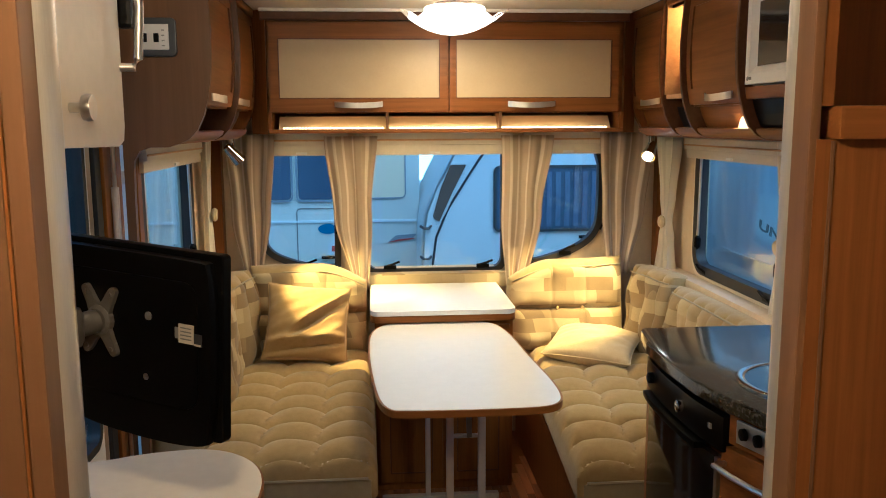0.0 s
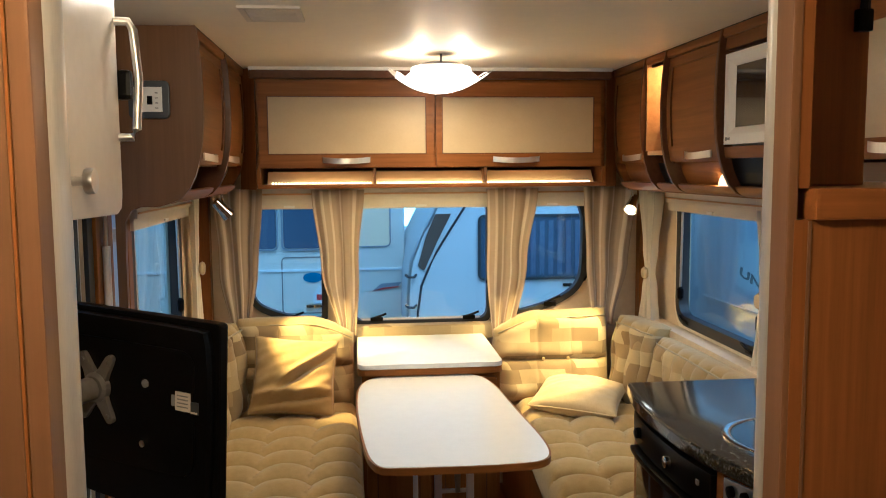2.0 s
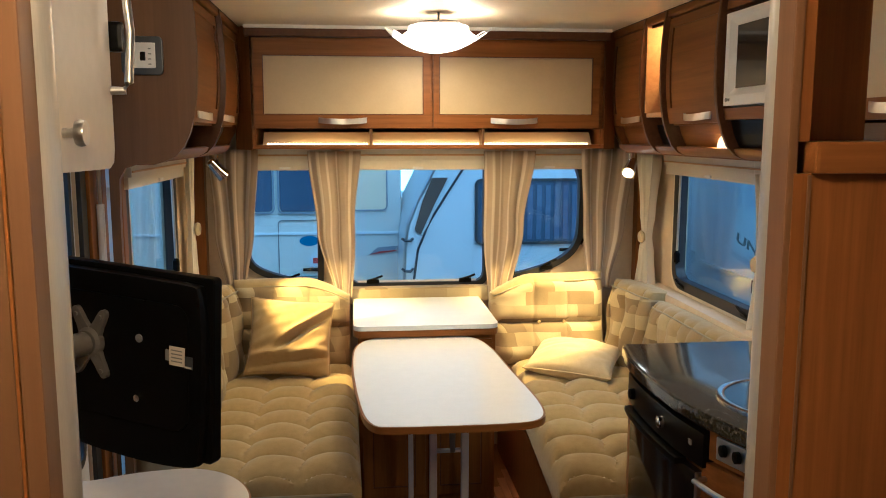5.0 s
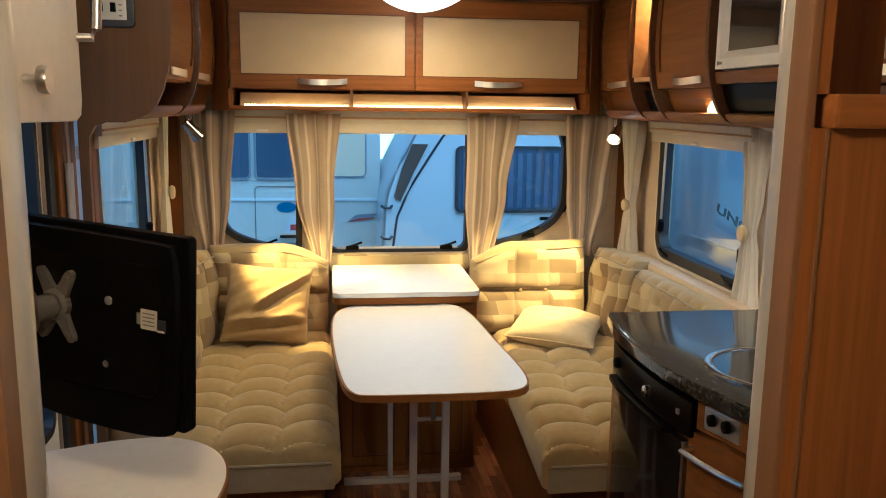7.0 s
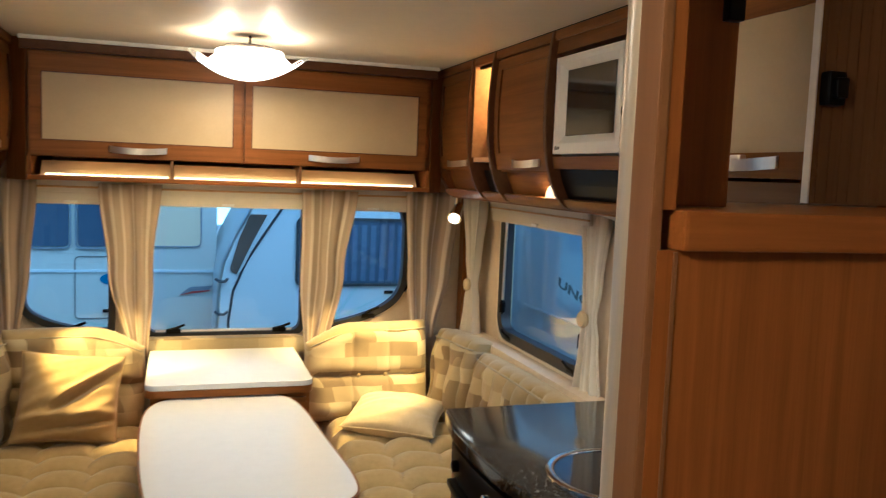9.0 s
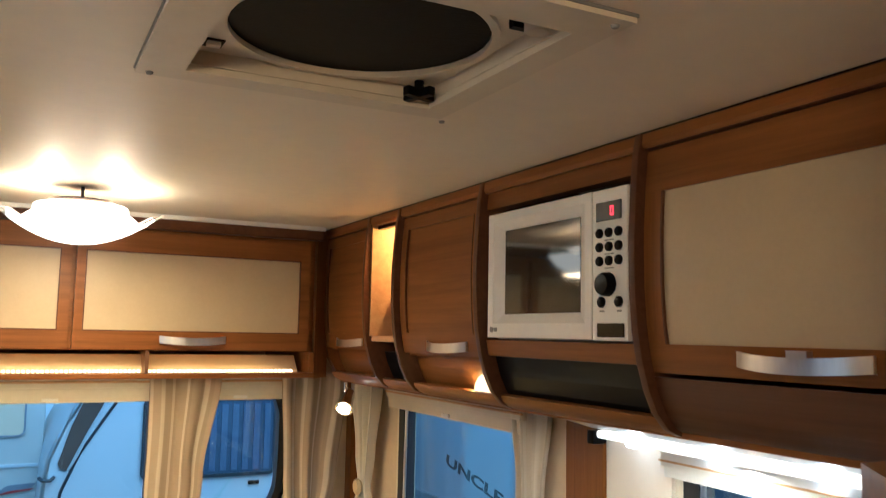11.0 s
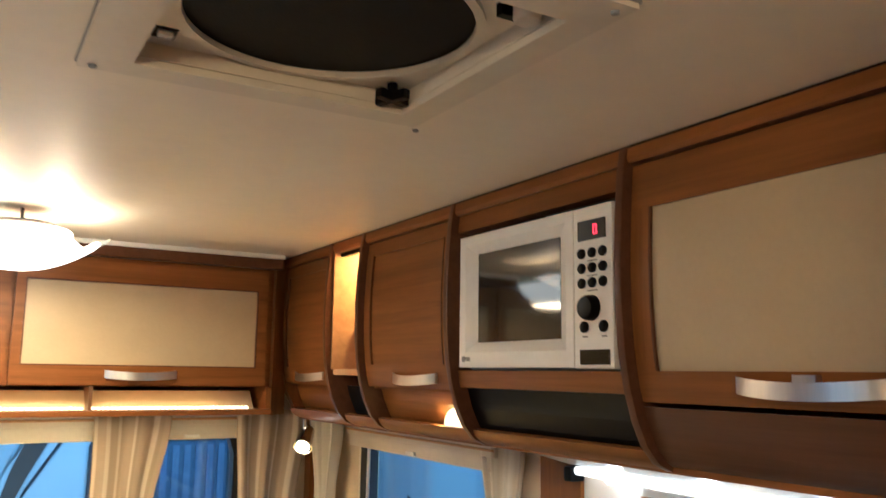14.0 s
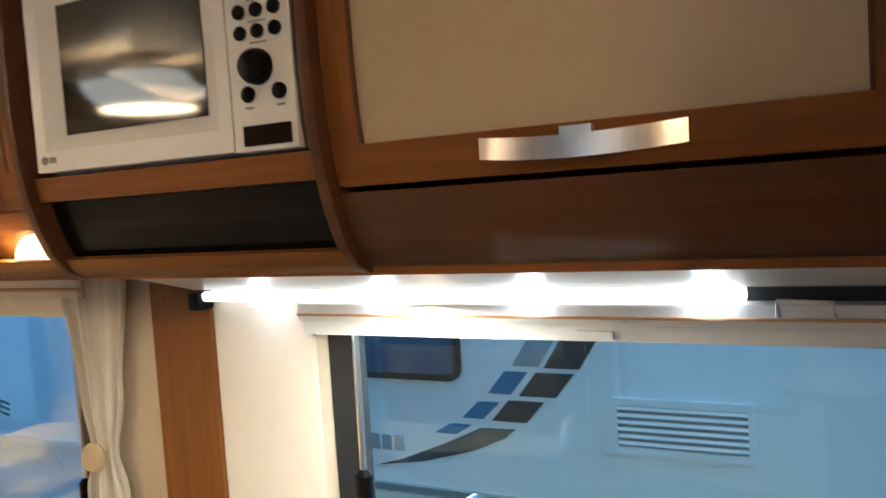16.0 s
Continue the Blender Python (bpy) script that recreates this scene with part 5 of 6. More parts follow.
for x in (-0.054, 0.058):
    part("leg", box(x - 0.013, x + 0.013, 2.985, 3.01, 0.03, 0.694, 0.003), SILVER, tb)
part("foot_bar", box(-0.29, 0.18, 3.385, 3.415, 0.0, 0.026, 0.006), SILVER, tb)
part("foot_bar", box(-0.20, 0.20, 2.98, 3.015, 0.0, 0.03, 0.006), SILVER, tb)
part("cross_bar", box(-0.116, 0.124, 3.392, 3.408, 0.60, 0.615, 0.003), SILVER, tb)
part("cross_bar", box(-0.06, 0.06, 2.99, 3.005, 0.42, 0.432, 0.003), SILVER, tb)
part("tongue", prism([(-0.016, 0.68), (0.016, 0.68), (0.012, 0.46), (-0.004, 0.455)], "y", 2.90, 2.906), GREY, tb, "grey strap of the folding gear")

# ---------------- kitchen unit ----------------
FRONT = [(0.485, 2.598), (0.464, 2.52), (0.449, 2.43), (0.443, 2.34), (0.442, 2.22), (0.447, 2.10), (0.466, 1.98), (0.500, 1.88), (0.528, 1.76), (0.545, 1.62), (0.55, 1.25)]


def kx(y, off):
    for (xa, ya), (xb, yb) in zip(FRONT, FRONT[1:]):
        if ya >= y >= yb:
            return xa + (xb - xa) * (ya - y) / (ya - yb) + off
    return (FRONT[0] if y > 2 else FRONT[-1])[0] + off


def bent(y0, y1, z0, z1, off, thick, bev=0.0, n=8):
    ys = [y0 + (y1 - y0) * i / n for i in range(n + 1)]
    return prism([(kx(y, off), y) for y in ys] + [(kx(y, off + thick), y) for y in reversed(ys)], "z", z0, z1, bev)


ku = thing("kitchen_unit", (0.8, 1.95, 0), "curved cherry kitchen unit with black fridge and drawer", "kitchen unit")
body = [(x + 0.04, min(y, 2.58)) for x, y in FRONT] + [(XR - 0.003, 1.25), (XR - 0.003, 2.58)]
part("body", prism(body, "z", 0.06, 0.862), CHERRY, ku)
part("end_panel", box(0.515, XR - 0.003, 2.581, 2.592, 0, 0.862), GLOSS_BLACK, ku, "dark glossy end panel")
part("corner_post", bent(2.50, 2.585, 0.02, 0.862, 0.022, 0.03), CHERRY, ku, "", True)
fd = part("fridge_door", bent(2.03, 2.50, 0.10, 0.735, 0.020, 0.03, 0.004), GLOSS_BLACK, ku, "glossy black fridge door", True)
part("trim_strip", bent(2.018, 2.029, 0.10, 0.735, 0.018, 0.03), ALU, fd)
part("grip", bent(2.08, 2.47, 0.735, 0.752, -0.004, 0.03, 0.004), BLACK, fd, "black grip rail", True)
fc = part("control_strip", bent(1.99, 2.505, 0.760, 0.842, 0.012, 0.03, 0.004), BLACK, ku, "black fridge control strip", True)
for y in (2.42, 2.19):
    k = lathe([(0.016, 0), (0.015, -0.012), (0.010, -0.015), (0.001, -0.0155)], (kx(y, 0.012), y, 0.802), "x", 16)
    part("knob", k, BLACK if y > 2.3 else CHROME, fc, "", True)
part("indicator", box(kx(2.04, 0.008), kx(2.04, 0.014), 2.035, 2.047, 0.80, 0.812), GREY, fc)
dw = part("drawer", bent(1.58, 2.005, 0.52, 0.775, 0.02, 0.025, 0.003), CHERRY_Y, ku, "cherry drawer front")
part("handle", tube([(kx(1.99, 0.02), 1.99, 0.735), (kx(1.98, -0.012), 1.98, 0.735), (kx(1.92, -0.022), 1.92, 0.735), (kx(1.85, -0.022), 1.85, 0.735), (kx(1.80, -0.012), 1.80, 0.735), (kx(1.79, 0.02), 1.79, 0.735)], 0.007, 8), ALU, dw, "bowed aluminium handle", True)
dw2 = part("cupboard_door", bent(1.58, 2.005, 0.10, 0.505, 0.02, 0.025, 0.003), CHERRY, ku, "cherry cupboard door")
part("rail", bent(1.27, 1.985, 0.785, 0.862, 0.024, 0.02), CHERRY_Y, ku)
sp = part("switch_plate", bent(1.855, 1.955, 0.797, 0.850, 0.017, 0.008, 0.002), ALU, ku, "metal plate with two black knobs")
for y in (1.93, 1.89):
    part("knob", lathe([(0.014, 0), (0.013, -0.010), (0.001, -0.012)], (kx(y, 0.017), y, 0.825), "x", 16), BLACK, sp, "", True)
wt = thing("worktop", (0.8, 1.95, 0.862), "dark speckled stone worktop with glossy rounded front edge", "worktop")
part("slab", prism(FRONT + [(XR - 0.013, 1.25), (XR - 0.013, 2.598)], "z", 0.863, 0.90, 0.008), GRANITE, wt, "", True)
part("front_edge", bent(1.27, 2.585, 0.868, 0.895, -0.0025, 0.006), GRANITE, wt, "polished rounded front edge", True)
sk = thing("sink", (0.705, 2.03, 0.90), "round sink with chrome rim and dark glass lid", "sink")
part("rim", lathe([(0.168, 0.9005), (0.168, 0.906), (0.158, 0.909), (0.150, 0.906), (0.150, 0.9005)], (0.705, 2.03, 0), "z", 48), CHROME, sk, "chrome rim", True)
part("lid", lathe([(0.149, 0.9005), (0.149, 0.9045), (0.001, 0.9045)], (0.705, 2.03, 0), "z", 48), GLOSS_BLACK, sk, "dark glass lid")
tp = thing("tap", (0.985, 2.03, 0.90), "chrome swan-neck kitchen tap", "tap")
part("base", lathe([(0.024, 0.90), (0.024, 0.92), (0.015, 0.935), (0.012, 0.95)], (0.985, 2.03, 0), "z", 18), CHROME, tp, "", True)
part("spout", tube([(0.985, 2.03, 0.94), (0.985, 2.03, 1.08)] + [(0.985 - 0.05 + 0.05 * math.cos(a), 2.03, 1.08 + 0.06 * math.sin(a)) for a in [math.pi * k / 10 for k in range(1, 10)]] + [(0.885, 2.03, 1.07)], 0.011, 12), CHROME, tp, "", True)
part("lever", tube([(0.985, 2.03, 0.955), (0.985, 1.985, 0.975)], 0.006, 8), CHROME, tp)

# ---------------- entrance side ----------------
iv = thing("wall_cabinet", (-0.9, 1.68, 1.465), "ivory wall cabinet with round knob and grab handle", "cabinet")
part("body", box(XL + 0.002, -0.775, 1.53, 1.835, 1.47, ZC - 0.002), WHITE_PANEL, iv)
bm = prism([(1.528, 1.468), (1.80, 1.464), (1.828, 1.474), (1.837, 1.50), (1.837, 1.945), (1.528, 1.945)], "x", -0.775, -0.752, 0.004)
dd = part("door", bm, WHITE_PANEL, iv, "plain ivory door")
kn = part("knob", lathe([(0.008, 0), (0.008, 0.018), (0.019, 0.020), (0.021, 0.026), (0.019, 0.034), (0.001, 0.035)], (-0.752, 1.565, 1.528), "x", 22), ALU, dd, "round metal knob", True)
g = part("grab_handle", tube([(-0.752, 1.826, 1.815), (-0.728, 1.830, 1.815), (-0.720, 1.832, 1.80), (-0.714, 1.834, 1.71), (-0.720, 1.832, 1.62), (-0.728, 1.830, 1.605), (-0.752, 1.826, 1.605)], 0.008, 10), ALU, dd, "bright bow handle", True)
part("latch", box(-0.757, -0.730, 1.838, 1.862, 1.675, 1.73, 0.008), BLACK, g, "black latch")
part("hinge_strip", box(-0.757, -0.749, 1.518, 1.526, 1.47, 1.945), ALU, iv)

ed = thing("door_1", (XL, 2.15, 0.08), "caravan entrance door with tall window and black seal", "door", kind="structure")
o = rounded(1.755, 2.55, 0.085, 1.795, 0.05)
i = rounded(1.84, 2.53, 0.62, 1.70, 0.05)
part("leaf", ring(o, i, "x", XL - 0.042, XL - 0.008), WHITE_PLASTIC, ed, "white door leaf")
part("seal", ring(i, shrink(i, 0.022), "x", XL - 0.046, XL - 0.004), RUBBER, ed, "black window seal", True)
pn_ = part("pane", prism(shrink(i, 0.015), "x", XL - 0.03, XL - 0.026), PANE, ed)
pn_.visible_shadow = False
part("door_handle", box(XL - 0.006, XL + 0.03, 1.78, 1.81, 0.95, 1.10, 0.008), BLACK, ed)
structure("trim_12", box(XL - 0.003, XL + 0.02, 2.605, 2.762, 0, 1.85, 0.004), CHERRY, "cherry upright beside the entrance door", "trim")
structure("trim_13", box(XL - 0.003, XL + 0.012, 2.557, 2.603, 0, 1.85, 0.003), RUBBER, "black rubber door seal strip", "trim")
structure("trim_14", box(XL - 0.003, XL + 0.02, 2.922, 2.968, 0, 1.46, 0.004), CHERRY, "cherry upright beside the narrow pane", "trim")
nw = thing("window_7", (XL, 2.83, 0.3), "narrow fixed pane beside the entrance door", "window", kind="structure")
part("window_frame", ring(rounded(2.765, 2.921, 0.295, 1.805, 0.01), rounded(2.778, 2.908, 0.31, 1.79, 0.01), "x", XL - 0.03, XL + 0.006), WHITE_PLASTIC, nw)
pw = part("pane", box(XL - 0.03, XL - 0.026, 2.776, 2.910, 0.305, 1.795), PANE, nw)
pw.visible_shadow = False
rod = thing("door_stay", (XL + 0.03, 2.66, 0.5), "white gas stay beside the entrance door", "door stay")
part("tube", tube([(XL + 0.03, 2.66, 1.05), (XL + 0.03, 2.66, 1.33)], 0.011, 10), WHITE_PLASTIC, rod)
part("rod", tube([(XL + 0.03, 2.66, 1.33), (XL + 0.03, 2.66, 1.50)], 0.006, 8), ALU, rod)
part("foot", box(XL + 0.02, XL + 0.04, 2.64, 2.68, 1.49, 1.52, 0.004), WHITE_PLASTIC, rod)
part("lower_rod", tube([(XL + 0.03, 2.66, 0.45), (XL + 0.03, 2.66, 1.05)], 0.006, 8), ALU, rod)
hg = thing("door_catch", (XL + 0.015, 2.83, 1.40), "small white catch on the narrow pane", "catch")
part("block", box(XL + 0.006, XL + 0.03, 2.80, 2.84, 1.33, 1.37, 0.005), WHITE_PLASTIC, hg)

# television seen from behind, on its arm
tv = thing("television", (-0.73, 1.66, 1.0), "black flat television seen from behind on a wall arm", "television")
TM = Matrix.Translation((-0.73, 1.665, 1.157)) @ pose(0, 0, 0, 0, 0, -29) @ pose(0, 0, 0, 0, 3.0, 0)
bm = prism(rounded(-0.235, 0.214, -0.157, 0.154, 0.008), "y", 0.0, 0.022, 0.004)
bm.transform(TM)
part("screen_frame", bm, BLACK, tv)
bm = prism(smooth_loop([(-0.22, -0.138), (-0.12, -0.146), (-0.05, -0.166), (0.10, -0.170), (0.18, -0.163), (0.207, -0.152), (0.209, 0.139), (0.18, 0.146), (-0.20, 0.146), (-0.225, 0.139)], 2), "y", -0.022, 0.0, 0.008)
bm.transform(TM)
part("back_cover", bm, BLACK, tv, "", True)
bm = prism(rounded(-0.12, 0.185, -0.10, 0.11, 0.03), "y", -0.027, -0.022, 0.003)
bm.transform(TM)
part("back_bulge", bm, BLACK, tv)
for x0, x1, z0, z1, m in ((0.150, 0.180, 0.012, 0.043, STICKER), (0.142, 0.150, 0.018, 0.036, GREY), (0.1805, 0.196, 0.010, 0.030, SLATE), (0.181, 0.194, 0.011, 0.014, STICKER)):
    bm = box(x0, x1, -0.0282 if m != STICKER else -0.0286, -0.027, z0, z1)
    bm.transform(TM)
    part("label_sticker", bm, m, tv)
for k in range(4):
    bm = box(0.154, 0.176, -0.0292, -0.0286, 0.018 + k * 0.006, 0.020 + k * 0.006)
    bm.transform(TM)
    part("text_line", bm, GREY, tv)
bm = lathe([(0.007, 0), (0.007, -0.002), (0.001, -0.003)], (0.088, -0.027, 0.046), "y", 14)
bm.transform(TM)
part("lock_plate", bm, GREY, tv)
bm = lathe([(0.006, 0), (0.006, -0.006), (0.001, -0.007)], (0.085, -0.027, -0.055), "y", 12)
bm.transform(TM)
part("aerial_socket", bm, CHROME, tv)
MX, MZ = -0.012, 0.026
bm = lathe([(0.026, 0), (0.026, -0.010), (0.02, -0.014), (0.001, -0.014)], (MX, -0.027, MZ), "y", 18)
for a in (30, 150, 210, 330):
    own = prism(smooth_loop([(-0.020, 0.0), (0.020, 0.0), (0.010, 0.030), (0.009, 0.052), (0.006, 0.066), (-0.006, 0.066), (-0.009, 0.052), (-0.010, 0.030)], 2), "y", -0.036, -0.027, 0.001)
    own.transform(Matrix.Translation((MX, 0, MZ)) @ pose(0, 0, 0, 0, a, 0))
    join(bm, own)
    hole = lathe([(0.004, 0), (0.004, -0.003)], (0, -0.036, 0.053), "y", 8)
    hole.transform(Matrix.Translation((MX, 0, MZ)) @ pose(0, 0, 0, 0, a, 0))
    join(bm, hole)
bm.transform(TM)
part("mount_plate", bm, MOUNT, tv, "cross-shaped aluminium mount plate")
hub = TM @ Vector((MX, -0.045, MZ))
arm = tube([hub, hub + Vector((-0.03, -0.045, -0.002)), (-0.86, 1.50, 1.152), (-0.90, 1.36, 1.15), (-0.88, 1.245, 1.15)], 0.020, 10, None, 1.0)
part("arm", arm, MOUNT, tv, "grey swivel arm", True)
bm = lathe([(0.024, -0.03), (0.028, -0.02), (0.028, 0.02), (0.024, 0.03)], hub + Vector((-0.03, -0.045, 0)), "z", 16)
part("arm_joint", bm, MOUNT, tv, "", True)
part("wall_plate", box(-0.93, -0.83, 1.236, 1.25, 1.08, 1.22, 0.004), GREY, tv)

# rounded side table flap
sd = thing("side_counter", (-0.85, 1.6, 0), "low cherry side cabinet with rounded white laminate top", "side cabinet")
part("body", box(XL + 0.002, -0.80, 1.26, 1.74, 0, 0.825), CHERRY, sd)
loop = smooth_loop([(-1.055, 1.24), (-0.72, 1.24), (-0.58, 1.42), (-0.505, 1.62), (-0.515, 1.80), (-0.62, 1.905), (-0.76, 1.89), (-0.86, 1.845), (-1.0, 1.87), (-1.055, 1.87)], 3)
part("top", prism(shrink(loop, 0.004), "z", 0.828, 0.852, 0.002), WHITE_PANEL, sd, "white laminate top with rounded end")
part("edge_band", ring(loop, shrink(loop, 0.005), "z", 0.8255, 0.849), CHERRY_X, sd, "cherry edge", True)
wrap = drape("plastic_wrap", [(1.0, -0.90, -0.80), (0.93, -0.90, -0.81), (0.856, -0.89, -0.80)], "y", 1.66, 3, clear("clear_film", (0.96, 0.97, 0.98), 0.08), "crumpled clear plastic wrap standing on the side top", 12, 20, 0.008)
tagged(wrap, "", "plastic wrap")


# ---------------- outside ----------------
GZ = -0.42
structure("ground", box(-60, 60, -60, 60, GZ - 0.1, GZ), ASPHALT, "grey concrete ground around the parked caravans", "ground")


def parked_window(parent, axis, v, u0, u1, z0, z1, s, rim=RUBBER, band=0.025):
    o = rounded(u0, u1, z0, z1, 0.05)
    w = part("window", ring(o, shrink(o, band), axis, v, v + s * 0.02), rim, parent)
    part("pane", prism(shrink(o, 0.02), axis, v + s * 0.002, v + s * 0.012), CAR_WINDOW, w)
    return w


def wheel(parent, x, y, axis):
    w = part("wheel", lathe([(0.17, -0.09), (0.29, -0.09), (0.31, -0.06), (0.31, 0.06), (0.29, 0.09), (0.17, 0.09)], (x, y, GZ + 0.31), axis, 24), RUBBER, parent)
    part("rim", lathe([(0.02, -0.06), (0.17, -0.085), (0.17, 0.085), (0.02, 0.06)], (x, y, GZ + 0.31), axis, 20), ALU, w)


# neighbour beside the kitchen windows
nb = thing("parked_caravan", (3.8, 4.2, GZ), "white parked caravan with grey and blue stripes and lettering", "caravan", "parked caravans")
part("body", prism(smooth_loop([(0.4, -0.12), (0.4, 1.9), (0.6, 2.15), (7.0, 2.2), (7.5, 1.6), (7.7, 0.2), (7.6, -0.12)], 2), "x", 2.65, 4.9), CAR_WHITE, nb)
wheel(nb, 2.72, 3.6, "x")
parked_window(nb, "x", 2.65, 2.92, 3.95, 0.86, 1.42, -1)
vg = part("vent_grille", ring(rounded(1.905, 2.37, 0.645, 0.835, 0.012), rounded(1.93, 2.345, 0.67, 0.81, 0.008), "x", 2.635, 2.65), CAR_WHITE, nb)
for k in range(6):
    bm = box(0, 0.012, 1.93, 2.345, -0.011, 0.0)
    bm.transform(Matrix.Translation((2.638, 0, 0.690 + k * 0.0235)) @ pose(0, 0, 0, 0, 25, 0))
    part("slat", bm, CAR_WHITE, vg)
part("vent_dark", box(2.648, 2.6495, 1.93, 2.345, 0.67, 0.81), DECAL_PALE, vg)
for y0, y1, z0, z1, lean in ((2.40, 2.53, 0.922, 1.03, 0.07), (2.49, 2.63, 0.818, 0.905, 0.07), (2.605, 2.74, 0.722, 0.80, 0.07)):
    part("stripe", prism([(y0 + lean, z0), (y1 + lean, z0), (y1, z1), (y0, z1)], "x", 2.646, 2.65), DECAL_GREY, nb)
for (y0, y1, z0, z1), m in (((2.55, 2.65, 0.925, 1.03), DECAL_PALE), ((2.66, 2.75, 0.822, 0.905), DECAL_BLUE), ((2.775, 2.86, 0.725, 0.79), DECAL_BLUE), ((2.89, 2.98, 0.66, 0.70), DECAL_BLUE)):
    part("stripe", prism([(y0 + 0.07, z0), (y1 + 0.07, z0), (y1, z1), (y0, z1)], "x", 2.646, 2.65), m, nb)
part("stripe", prism([(2.72, 0.695), (2.86, 0.69), (3.0, 0.625), (3.2, 0.545), (3.32, 0.51), (3.1, 0.545), (2.9, 0.60), (2.76, 0.66)], "x", 2.646, 2.65), DECAL_GREY, nb)
for k in range(5):
    part("letter_bar", box(2.646, 2.65, 3.19 + k * 0.055, 3.232 + k * 0.055, 0.575, 0.635), DECAL_PALE, nb)
part("rail", box(2.63, 2.65, 1.0, 7.0, 0.42, 0.45, 0.004), ALU, nb)
lm = Matrix(((0, 0, -1, 2.649), (-1, 0, 0, 6.37), (0, 1, 0, 0.70), (0, 0, 0, 1))) @ pose(0, 0, 0, 0, 0, -11) @ Matrix.Diagonal((2.5, 1, 1, 1))
lettering("lettering", "UNCLE", 0.10, lm, DECAL_GREY, nb, 0.003)
# no decal: cream patch painted as the whitish reflection in the side window
part("stripe", prism([(5.2, 0.30), (6.6, 0.30), (6.6, 0.42), (5.3, 0.45)], "x", 2.646, 2.65), CAR_CREAM, nb)

# caravan standing across in front, with a curved nose
cb = thing("parked_caravan", (2.0, 7.4, GZ), "white parked caravan with curved nose and dark curtained window", "caravan", "parked caravans")
nose = [(0.075, -0.12), (0.055, 0.25), (0.057, 0.43), (0.066, 0.68), (0.090, 0.84), (0.137, 0.96), (0.205, 1.10), (0.281, 1.25), (0.48, 1.55), (0.85, 1.85), (1.3, 2.0), (2.3, 2.1), (2.3, -0.12)]
part("body", prism(nose, "y", 6.5, 8.2, 0.04), CAR_WHITE, cb, "", True)
bm = bmesh.new()
tube([(x - 0.004, 6.5, z) for x, z in nose[1:10]], 0.014, 8, bm)
part("edge_trim", bm, ALU, cb)
part("nose_window", prism([(0.136, 0.812), (0.148, 0.785), (0.184, 0.768), (0.285, 0.99), (0.392, 1.20), (0.270, 1.20), (0.195, 1.02)], "y", 6.488, 6.50), NOSE_GLASS, cb, "brown tinted nose window")
part("body_seam", tube([(0.131, 6.497, 0.30), (0.131, 6.497, 0.43), (0.160, 6.497, 0.648), (0.215, 6.497, 0.78), (0.281, 6.497, 0.913), (0.392, 6.497, 1.09), (0.497, 6.497, 1.25), (0.66, 6.497, 1.46)], 0.010, 6), DECAL_GREY, cb, "dark seam along the nose")
for z in (0.50, 0.735):
    part("grab_hook", tube([(0.04, 6.49, z), (0.06, 6.46, z - 0.012), (0.10, 6.46, z - 0.014), (0.12, 6.49, z)], 0.011, 6), DECAL_GREY, cb)
w = parked_window(cb, "y", 6.5, 0.60, 1.445, 0.68, 1.19, -1, DECAL_GREY, 0.022)
for k in range(11):
    part("blind_fold", box(0.66 + k * 0.07, 0.70 + k * 0.07, 6.482, 6.487, 0.72, 1.14), BLUE_CURTAIN, w)
part("marker", box(1.27, 1.34, 6.49, 6.50, 0.62, 0.645), BLACK, cb)
wheel(cb, 1.7, 6.6, "y")

ca = thing("parked_motorhome", (-1.2, 8.4, GZ), "cream parked motorhome with two windows and service hatch", "motorhome", "parked caravans")
part("body", prism(rounded(-4.5, 0.09, -0.12, 2.3, 0.15), "y", 7.5, 9.5, 0.04), CAR_CREAM, ca, "", True)
parked_window(ca, "y", 7.5, -1.55, -1.01, 0.84, 1.5, -1, DECAL_PALE, 0.014)
parked_window(ca, "y", 7.5, -0.985, -0.50, 0.84, 1.5, -1, DECAL_PALE, 0.014)
o = rounded(-0.45, -0.03, 0.86, 1.5, 0.05)
wl = part("window", ring(o, shrink(o, 0.012), "y", 7.488, 7.5), DECAL_PALE, ca, "window with closed cream blind")
part("blind", prism(shrink(o, 0.01), "y", 7.492, 7.498), BLIND_WARM_REFLECTION, wl)
hl = rounded(-0.99, -0.60, 0.28, 0.785, 0.04)
part("hatch", ring(hl, shrink(hl, 0.01), "y", 7.494, 7.5), GREY, ca)
part("crest", prism([(-0.72 + 0.085 * math.cos(a), 0.60 + 0.045 * math.sin(a)) for a in [2 * math.pi * k / 20 for k in range(20)]], "y", 7.494, 7.5), DECAL_BLUE, ca)
part("sign", prism([(-0.72, 0.37), (-0.60, 0.37), (-0.60, 0.46), (-0.66, 0.53), (-0.72, 0.46)], "y", 7.493, 7.5), CAR_WHITE, ca)
part("sign_mark", prism([(-0.69, 0.40), (-0.63, 0.40), (-0.63, 0.45), (-0.69, 0.45)], "y", 7.490, 7.493), DECAL_RED, ca)
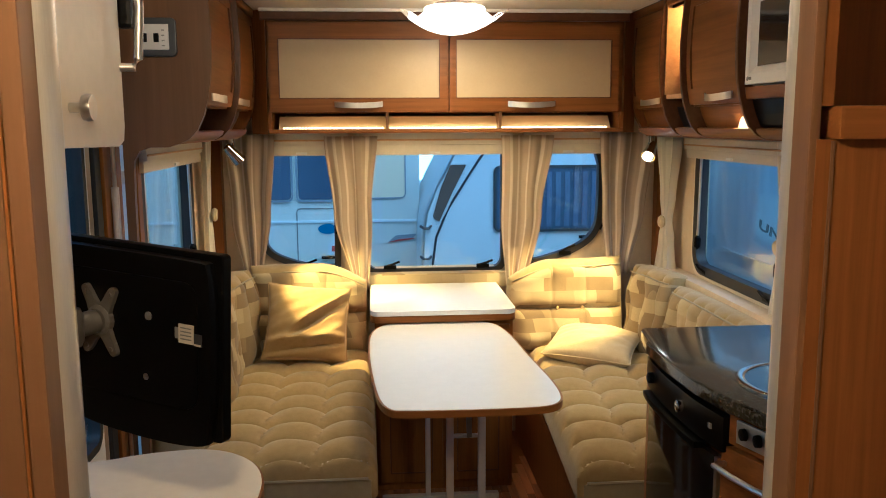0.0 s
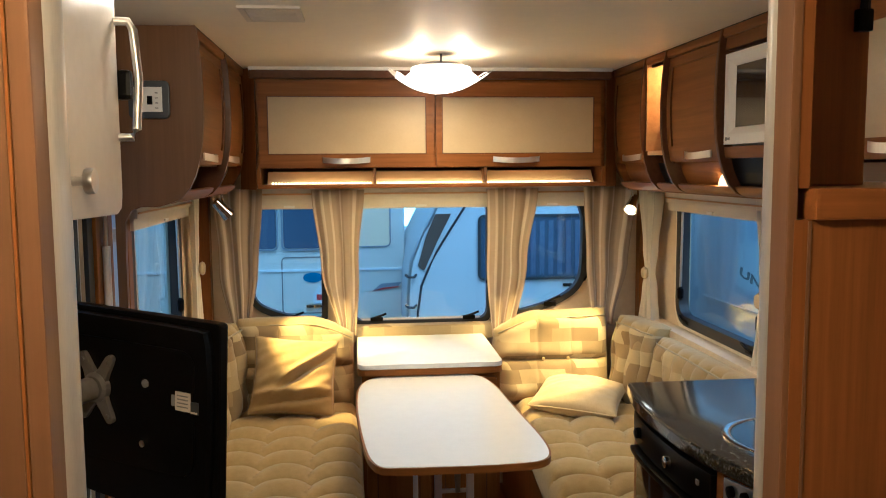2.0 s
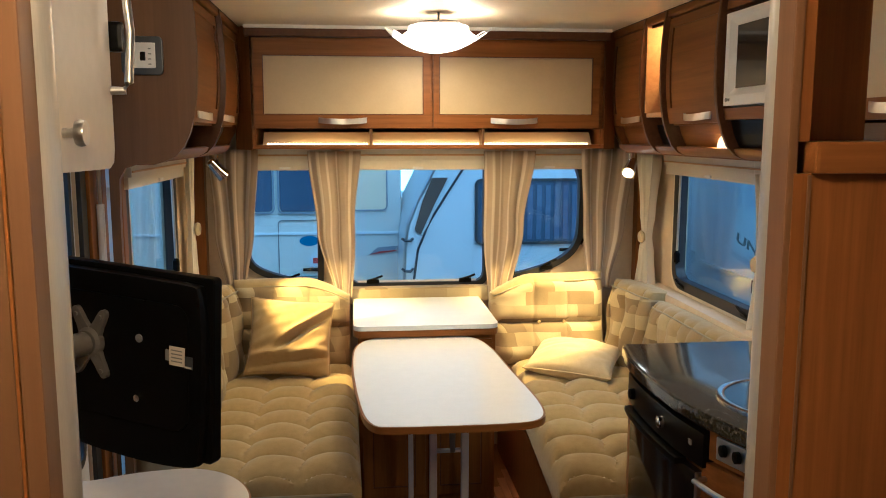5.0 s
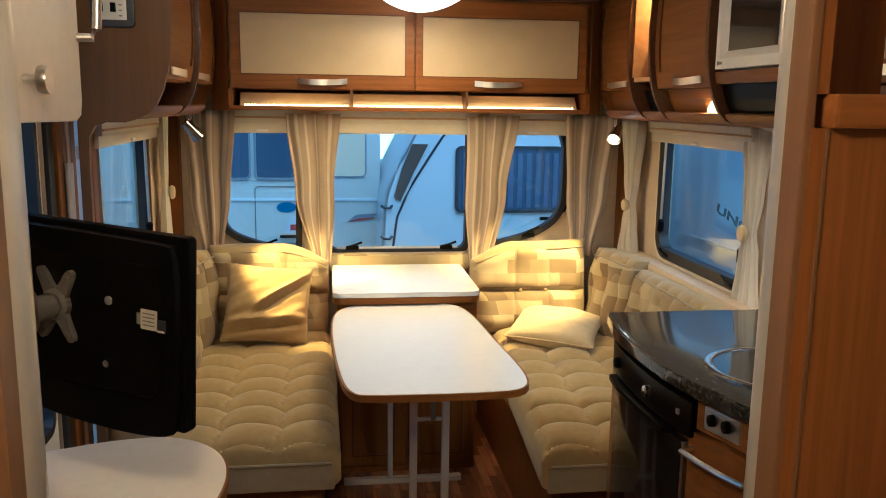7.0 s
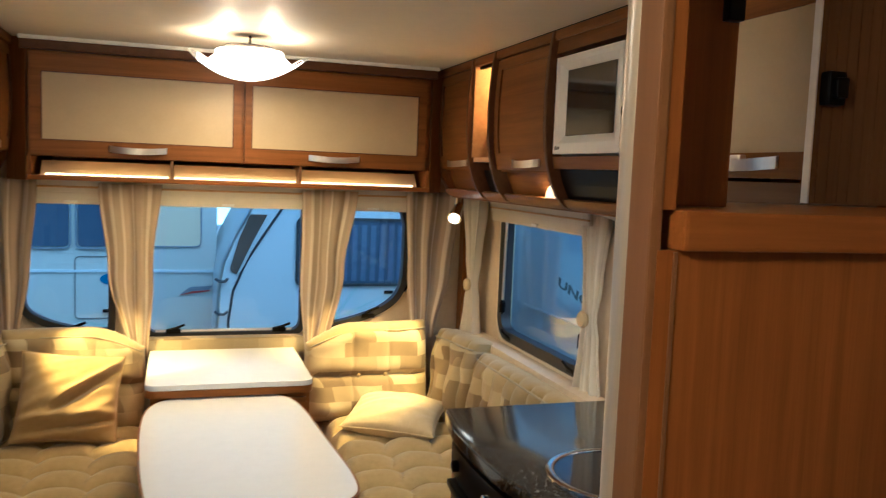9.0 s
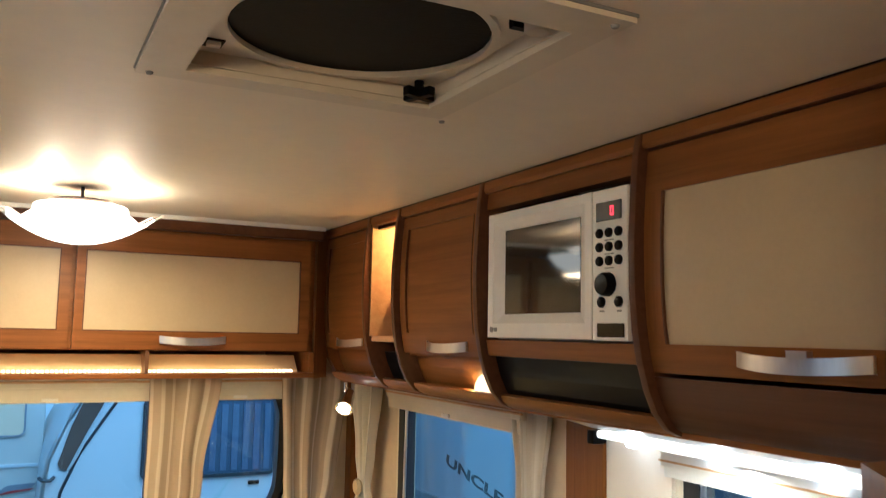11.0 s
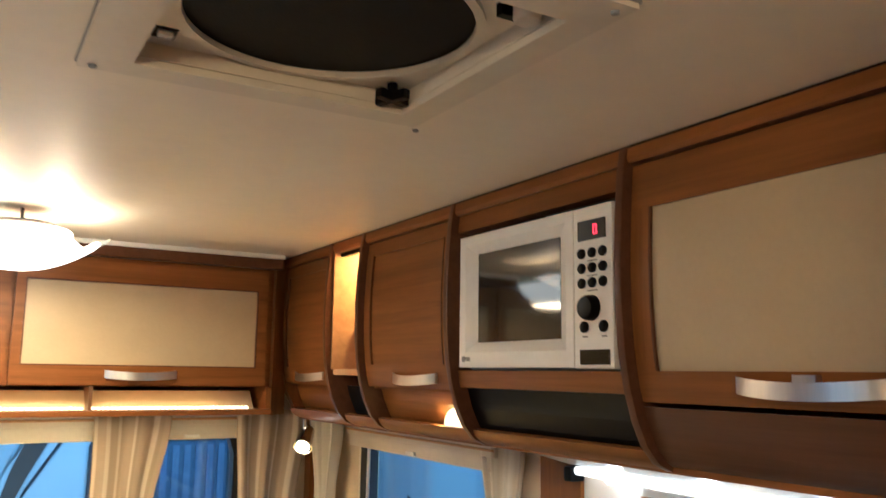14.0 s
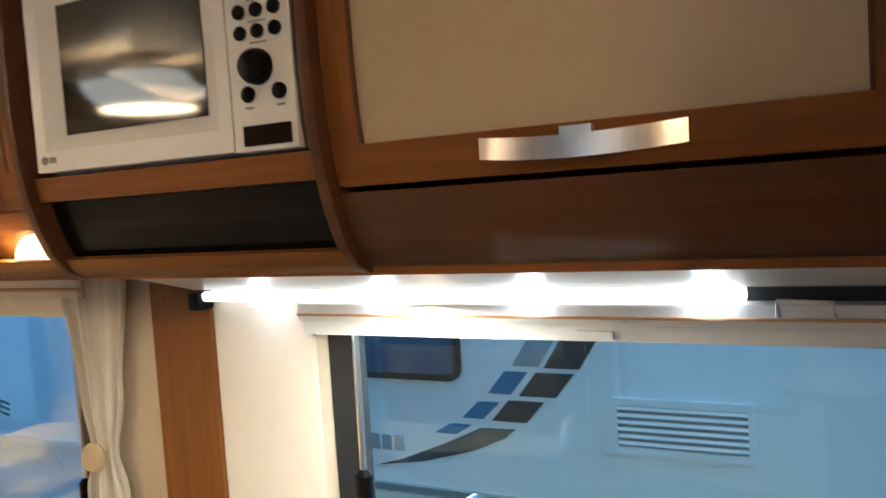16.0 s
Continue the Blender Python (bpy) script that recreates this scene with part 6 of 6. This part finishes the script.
part("tap_handle", box(-0.78, -0.60, 7.47, 7.5, 0.335, 0.36, 0.004), BLACK, ca)
part("trim_line", box(-4.3, 0.08, 7.488, 7.5, 0.655, 0.675), CAR_WHITE, ca)
part("side_vent", prism([(-0.20, 0.47), (0.02, 0.50), (0.06, 0.545), (-0.12, 0.535)], "y", 7.49, 7.5), DECAL_PALE, ca)
part("red_line", prism([(-0.20, 0.47), (0.02, 0.497), (0.05, 0.51), (-0.1, 0.50)], "y", 7.487, 7.49), DECAL_RED, ca)
wheel(ca, -2.2, 7.6, "y")

# caravan behind the entrance door
cc = thing("parked_caravan", (-3.6, 2.5, GZ), "white parked caravan beside the entrance door", "caravan", "parked caravans")
part("body", prism(smooth_loop([(-1.0, -0.12), (-1.0, 1.9), (-0.8, 2.15), (13.0, 2.2), (13.6, 1.6), (13.8, 0.2), (13.7, -0.12)], 2), "x", -4.6, -2.7), CAR_WHITE, cc)
parked_window(cc, "x", -2.7, 3.4, 4.4, 0.8, 1.45, 1)
parked_window(cc, "x", -2.7, 8.8, 11.8, 0.55, 1.55, 1)
wheel(cc, -2.78, 2.0, "x")

# hall around the parked caravans
hall = bmesh.new()
for a, b, c, d in wall_cells(-40, 40, GZ, 6, [(0.45, 1.02, 0.45, 3.2)]):
    box(a, b, 16, 16.2, c, d, 0, hall)
structure("backdrop", hall, CAR_WHITE, "pale far hall wall with one bright opening", "backdrop")
structure("backdrop_daylight", box(0.3, 1.2, 16.22, 16.26, 0.3, 3.4), DAYLIGHT, "bright daylight seen through the hall opening", "backdrop")

# ---------------- floor strips ----------------
floor = bpy.data.objects["floor"]
strip = bpy.data.meshes.new("plank")
bm = box(-0.0165, 0.0165, -0.149, 0.149, 0, 0.004, 0.0012, None, 1)
bm.to_mesh(strip)
bm.free()
strip.materials.append(PARQUET)
random.seed(4)
for r in range(23):
    for k in range(8):
        ob = new("plank", strip)
        ob.parent = floor
        ob.location = (-0.33 + r * 0.034, 1.40 + k * 0.30 + (0.09 * r) % 0.3 - 0.15, 0.0)
